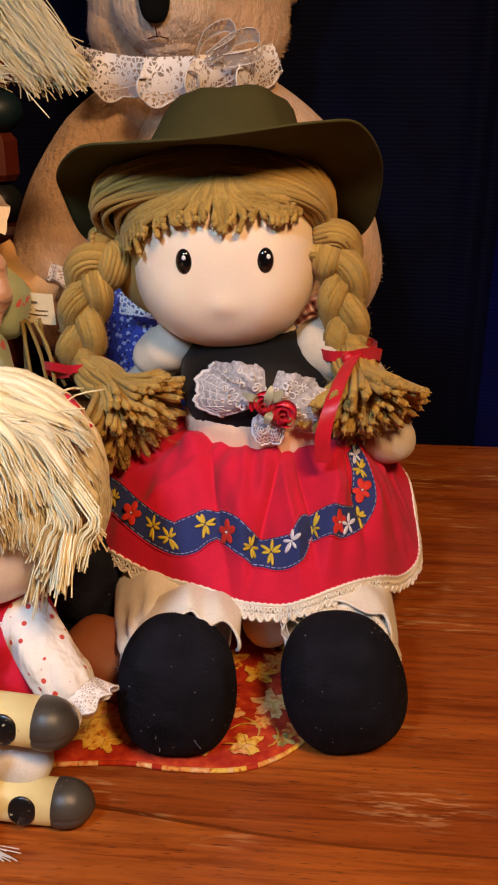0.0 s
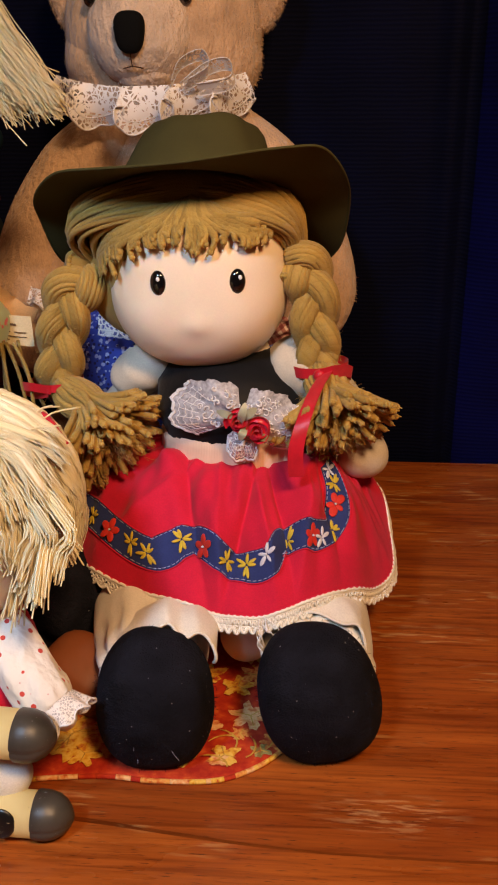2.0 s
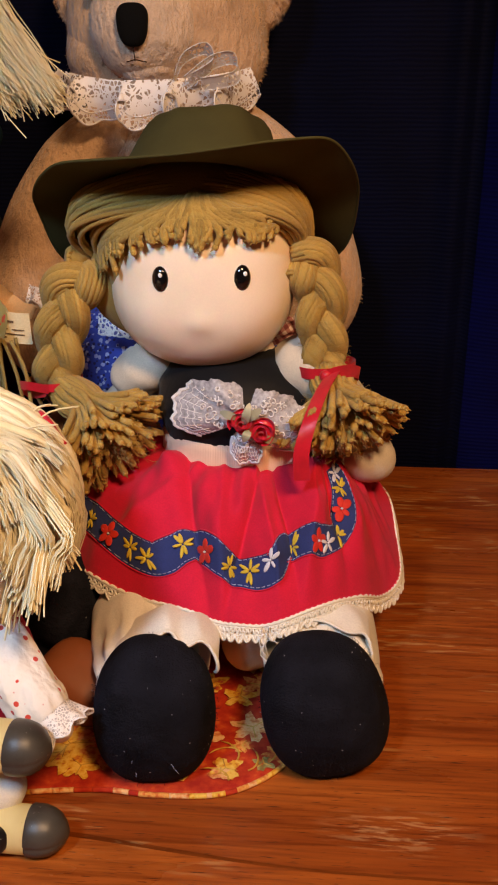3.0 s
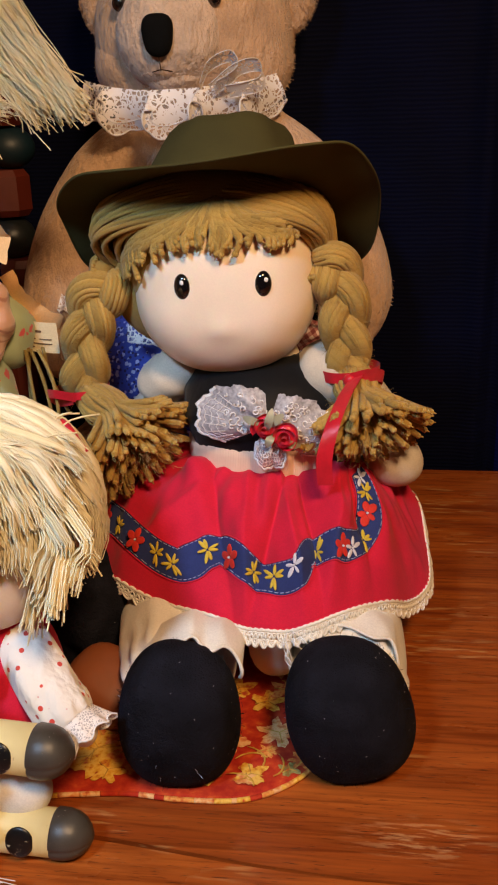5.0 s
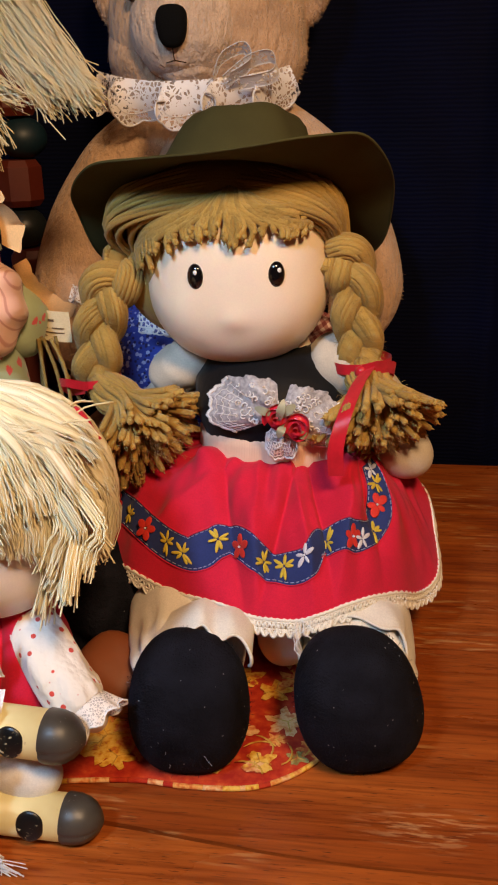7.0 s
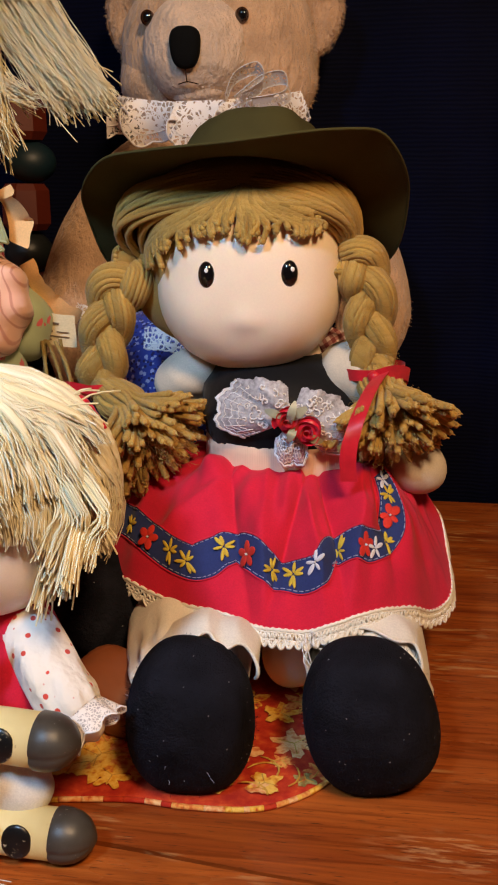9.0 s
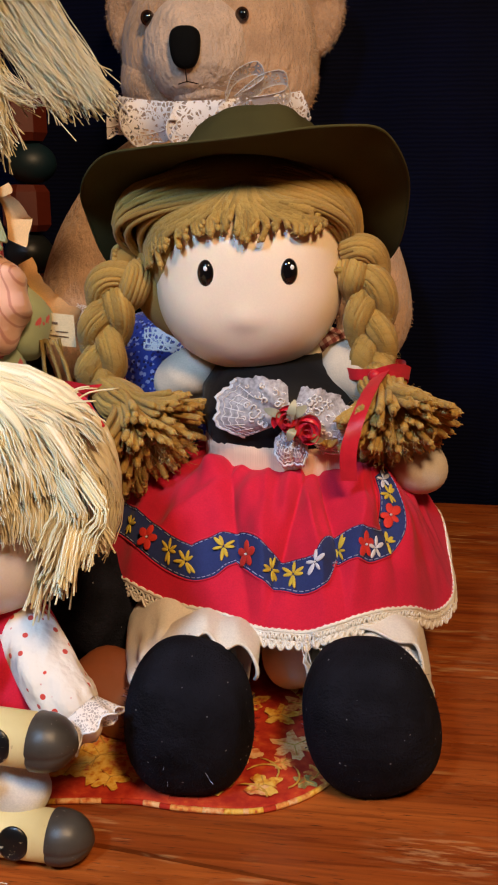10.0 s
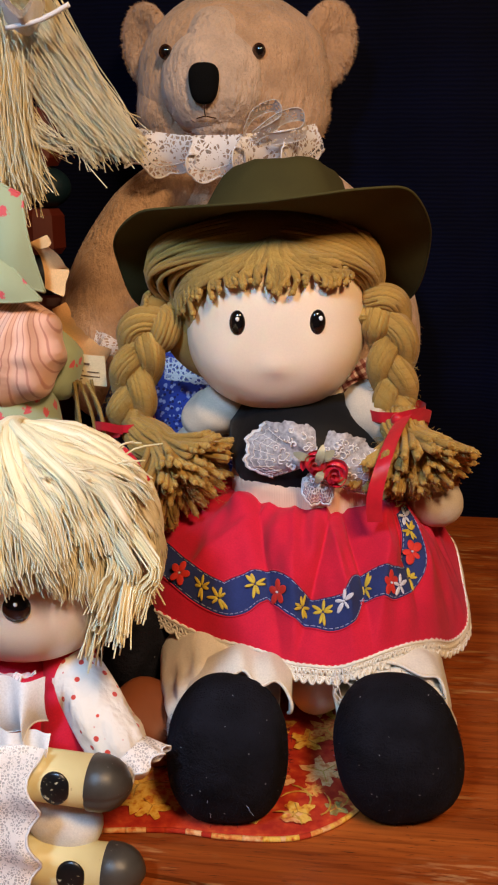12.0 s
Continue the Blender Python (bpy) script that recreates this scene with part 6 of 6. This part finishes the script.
def make_long_haired_doll():
    m = Shape()
    hc, hr = vec(-0.295, -0.03, 0.5), vec(0.055, 0.055, 0.06)
    m.ball(hc, hr, SKIN, 30, 20)
    m.ball(hc + vec(0.004, 0, 0.006), hr * 1.08, BLOND_B, 30, 20)
    m.tube(spline([(-0.295, -0.02, 0.46), (-0.30, -0.02, 0.3), (-0.31, -0.01, 0.1), (-0.31, -0.01, 0.004)], 14), np.linspace(0.03, 0.07, 14), RED, 20)

    def lock(n, pts, sp0, sp1, r=0.0007):
        for _ in range(n):
            o0, o1 = RNG.normal(0, sp0, 3), RNG.normal(0, sp1, 3)
            k = len(pts) - 1
            end = RNG.uniform(0.82, 1.04)
            q = [vec(*p) + o0 * (1 - i / k) + o1 * (i / k) + RNG.normal(0, 0.0024, 3) for i, p in enumerate(pts)]
            q[-1] = q[-2] + (q[-1] - q[-2]) * end
            m.tube(spline(q, 10), r * RNG.uniform(0.7, 1.3) * 0.6, BLOND_B, 3, cap=False)
    for pts, rr in (([(-0.262, -0.050, 0.545), (-0.228, -0.060, 0.522), (-0.198, -0.057, 0.480), (-0.174, -0.052, 0.449)], (0.016, 0.016, 0.011, 0.004)),
                    ([(-0.275, -0.055, 0.55), (-0.250, -0.070, 0.51), (-0.246, -0.073, 0.46), (-0.244, -0.072, 0.412)], (0.022, 0.024, 0.021, 0.008))):
        m.tube(spline(pts, 16), np.interp(np.linspace(0, 3, 16), range(4), rr), BLOND_B, 18)
    lock(1100, [(-0.262, -0.055, 0.548), (-0.228, -0.065, 0.525), (-0.198, -0.062, 0.482), (-0.172, -0.055, 0.446), (-0.156, -0.052, 0.424)], 0.010, 0.0055)
    lock(420, [(-0.262, -0.055, 0.54), (-0.235, -0.065, 0.51), (-0.212, -0.064, 0.47), (-0.19, -0.06, 0.44), (-0.178, -0.058, 0.425)], 0.012, 0.008)
    lock(1300, [(-0.275, -0.06, 0.55), (-0.25, -0.078, 0.51), (-0.246, -0.08, 0.46), (-0.244, -0.078, 0.42), (-0.242, -0.076, 0.395)], 0.013, 0.012)
    lock(60, [(-0.25, -0.07, 0.47), (-0.232, -0.076, 0.445), (-0.214, -0.074, 0.43), (-0.2, -0.07, 0.424)], 0.008, 0.004)
    # white gauze bow on the hair
    for sgn in (-1, 1):
        p = spline([(-0.238, -0.092, 0.527), (-0.238 + sgn * 0.014, -0.104, 0.545), (-0.238 + sgn * 0.034, -0.098, 0.530), (-0.238 + sgn * 0.024, -0.104, 0.507), (-0.238, -0.093, 0.524)], 40)
        for k in (0, 1):
            strip(m, p + vec(0, -0.003 * k, -0.004 * k), spline([(0, -0.5, 0.8), (0.1, -0.6, 0.7), (0, -0.8, 0.4), (0.1, -0.6, 0.7)], 40), 0.026 - 0.006 * k, LACE_W if k else SHEER, 6)
    m.ball((-0.238, -0.098, 0.526), (0.008, 0.007, 0.010), LACE_W, 14, 10)
    m.tube(spline([(-0.228, -0.106, 0.503), (-0.204, -0.108, 0.507), (-0.182, -0.104, 0.518)], 14), 0.0018, LACE_W, 6)
    thing("doll", m, (-0.30, -0.02, 0.0), "doll with long silky pale blond hair and a white bow", "doll")


def make_bead_toy():
    t = thing("bead_toy", None, (-0.322, 0.225, 0.0), "tall stacked toy of red, teal and black painted wooden beads", "toy")
    z = 0.0005
    kinds = ["drum", "ball", "drum", "ball", "drum", "ball", "drum", "ball", "drum"]
    sizes = [0.06, 0.046, 0.056, 0.046, 0.06, 0.046, 0.05, 0.044, 0.06]
    for i, (k, h) in enumerate(zip(kinds, sizes)):
        m = Shape()
        c = vec(-0.322 + 0.006 * math.sin(i * 2), 0.225, z + h / 2)
        if k == "ball":
            m.ball(c, (0.027, 0.027, h / 2), TEAL_WOOD if i % 4 == 3 else DARK_WOOD, 24, 16)
        else:
            a = np.linspace(0, 2 * np.pi, 8, endpoint=False)
            rows = [np.stack((c[0] + r * np.cos(a), c[1] + r * np.sin(a), np.full(8, c[2] + dz * h / 2)), -1) for dz, r in ((-1, 0.012), (-0.98, 0.022), (-0.7, 0.0275), (0.7, 0.0275), (0.98, 0.022), (1, 0.012))]
            m.grid(np.array(rows), RED_WOOD, wrap=True)
            m.fan(rows[-1], rows[-1].mean(0), RED_WOOD), m.fan(rows[0], rows[0].mean(0), RED_WOOD, True)
        part("bead", m, t, smooth=(k == "ball"))
        z += h


def make_dark_gap_filler():
    m = Shape()

    def crumple(P, d):
        return P * (1 + 0.10 * np.sin(7 * d[..., 0] + 3 * d[..., 2]) + 0.06 * np.sin(11 * d[..., 1] - 6 * d[..., 2]))[..., None]
    # an added black mound gives the gap between the dolls its deep shade
    m.ball((-0.150, -0.150, 0.050), (0.050, 0.045, 0.052), BOOT, 40, 24, 2.4, bend=crumple)
    for v in m.v:
        v[2] = max(v[2], 0.0046)
    thing("dark_cloth", m, (-0.15, -0.15, 0.0), "added dark crumpled mound filling the shaded gap between the seated dolls", "cloth")


make_dark_gap_filler()
make_blond_doll()
make_scarf_doll()
make_long_haired_doll()
make_bead_toy()
make_skirt()
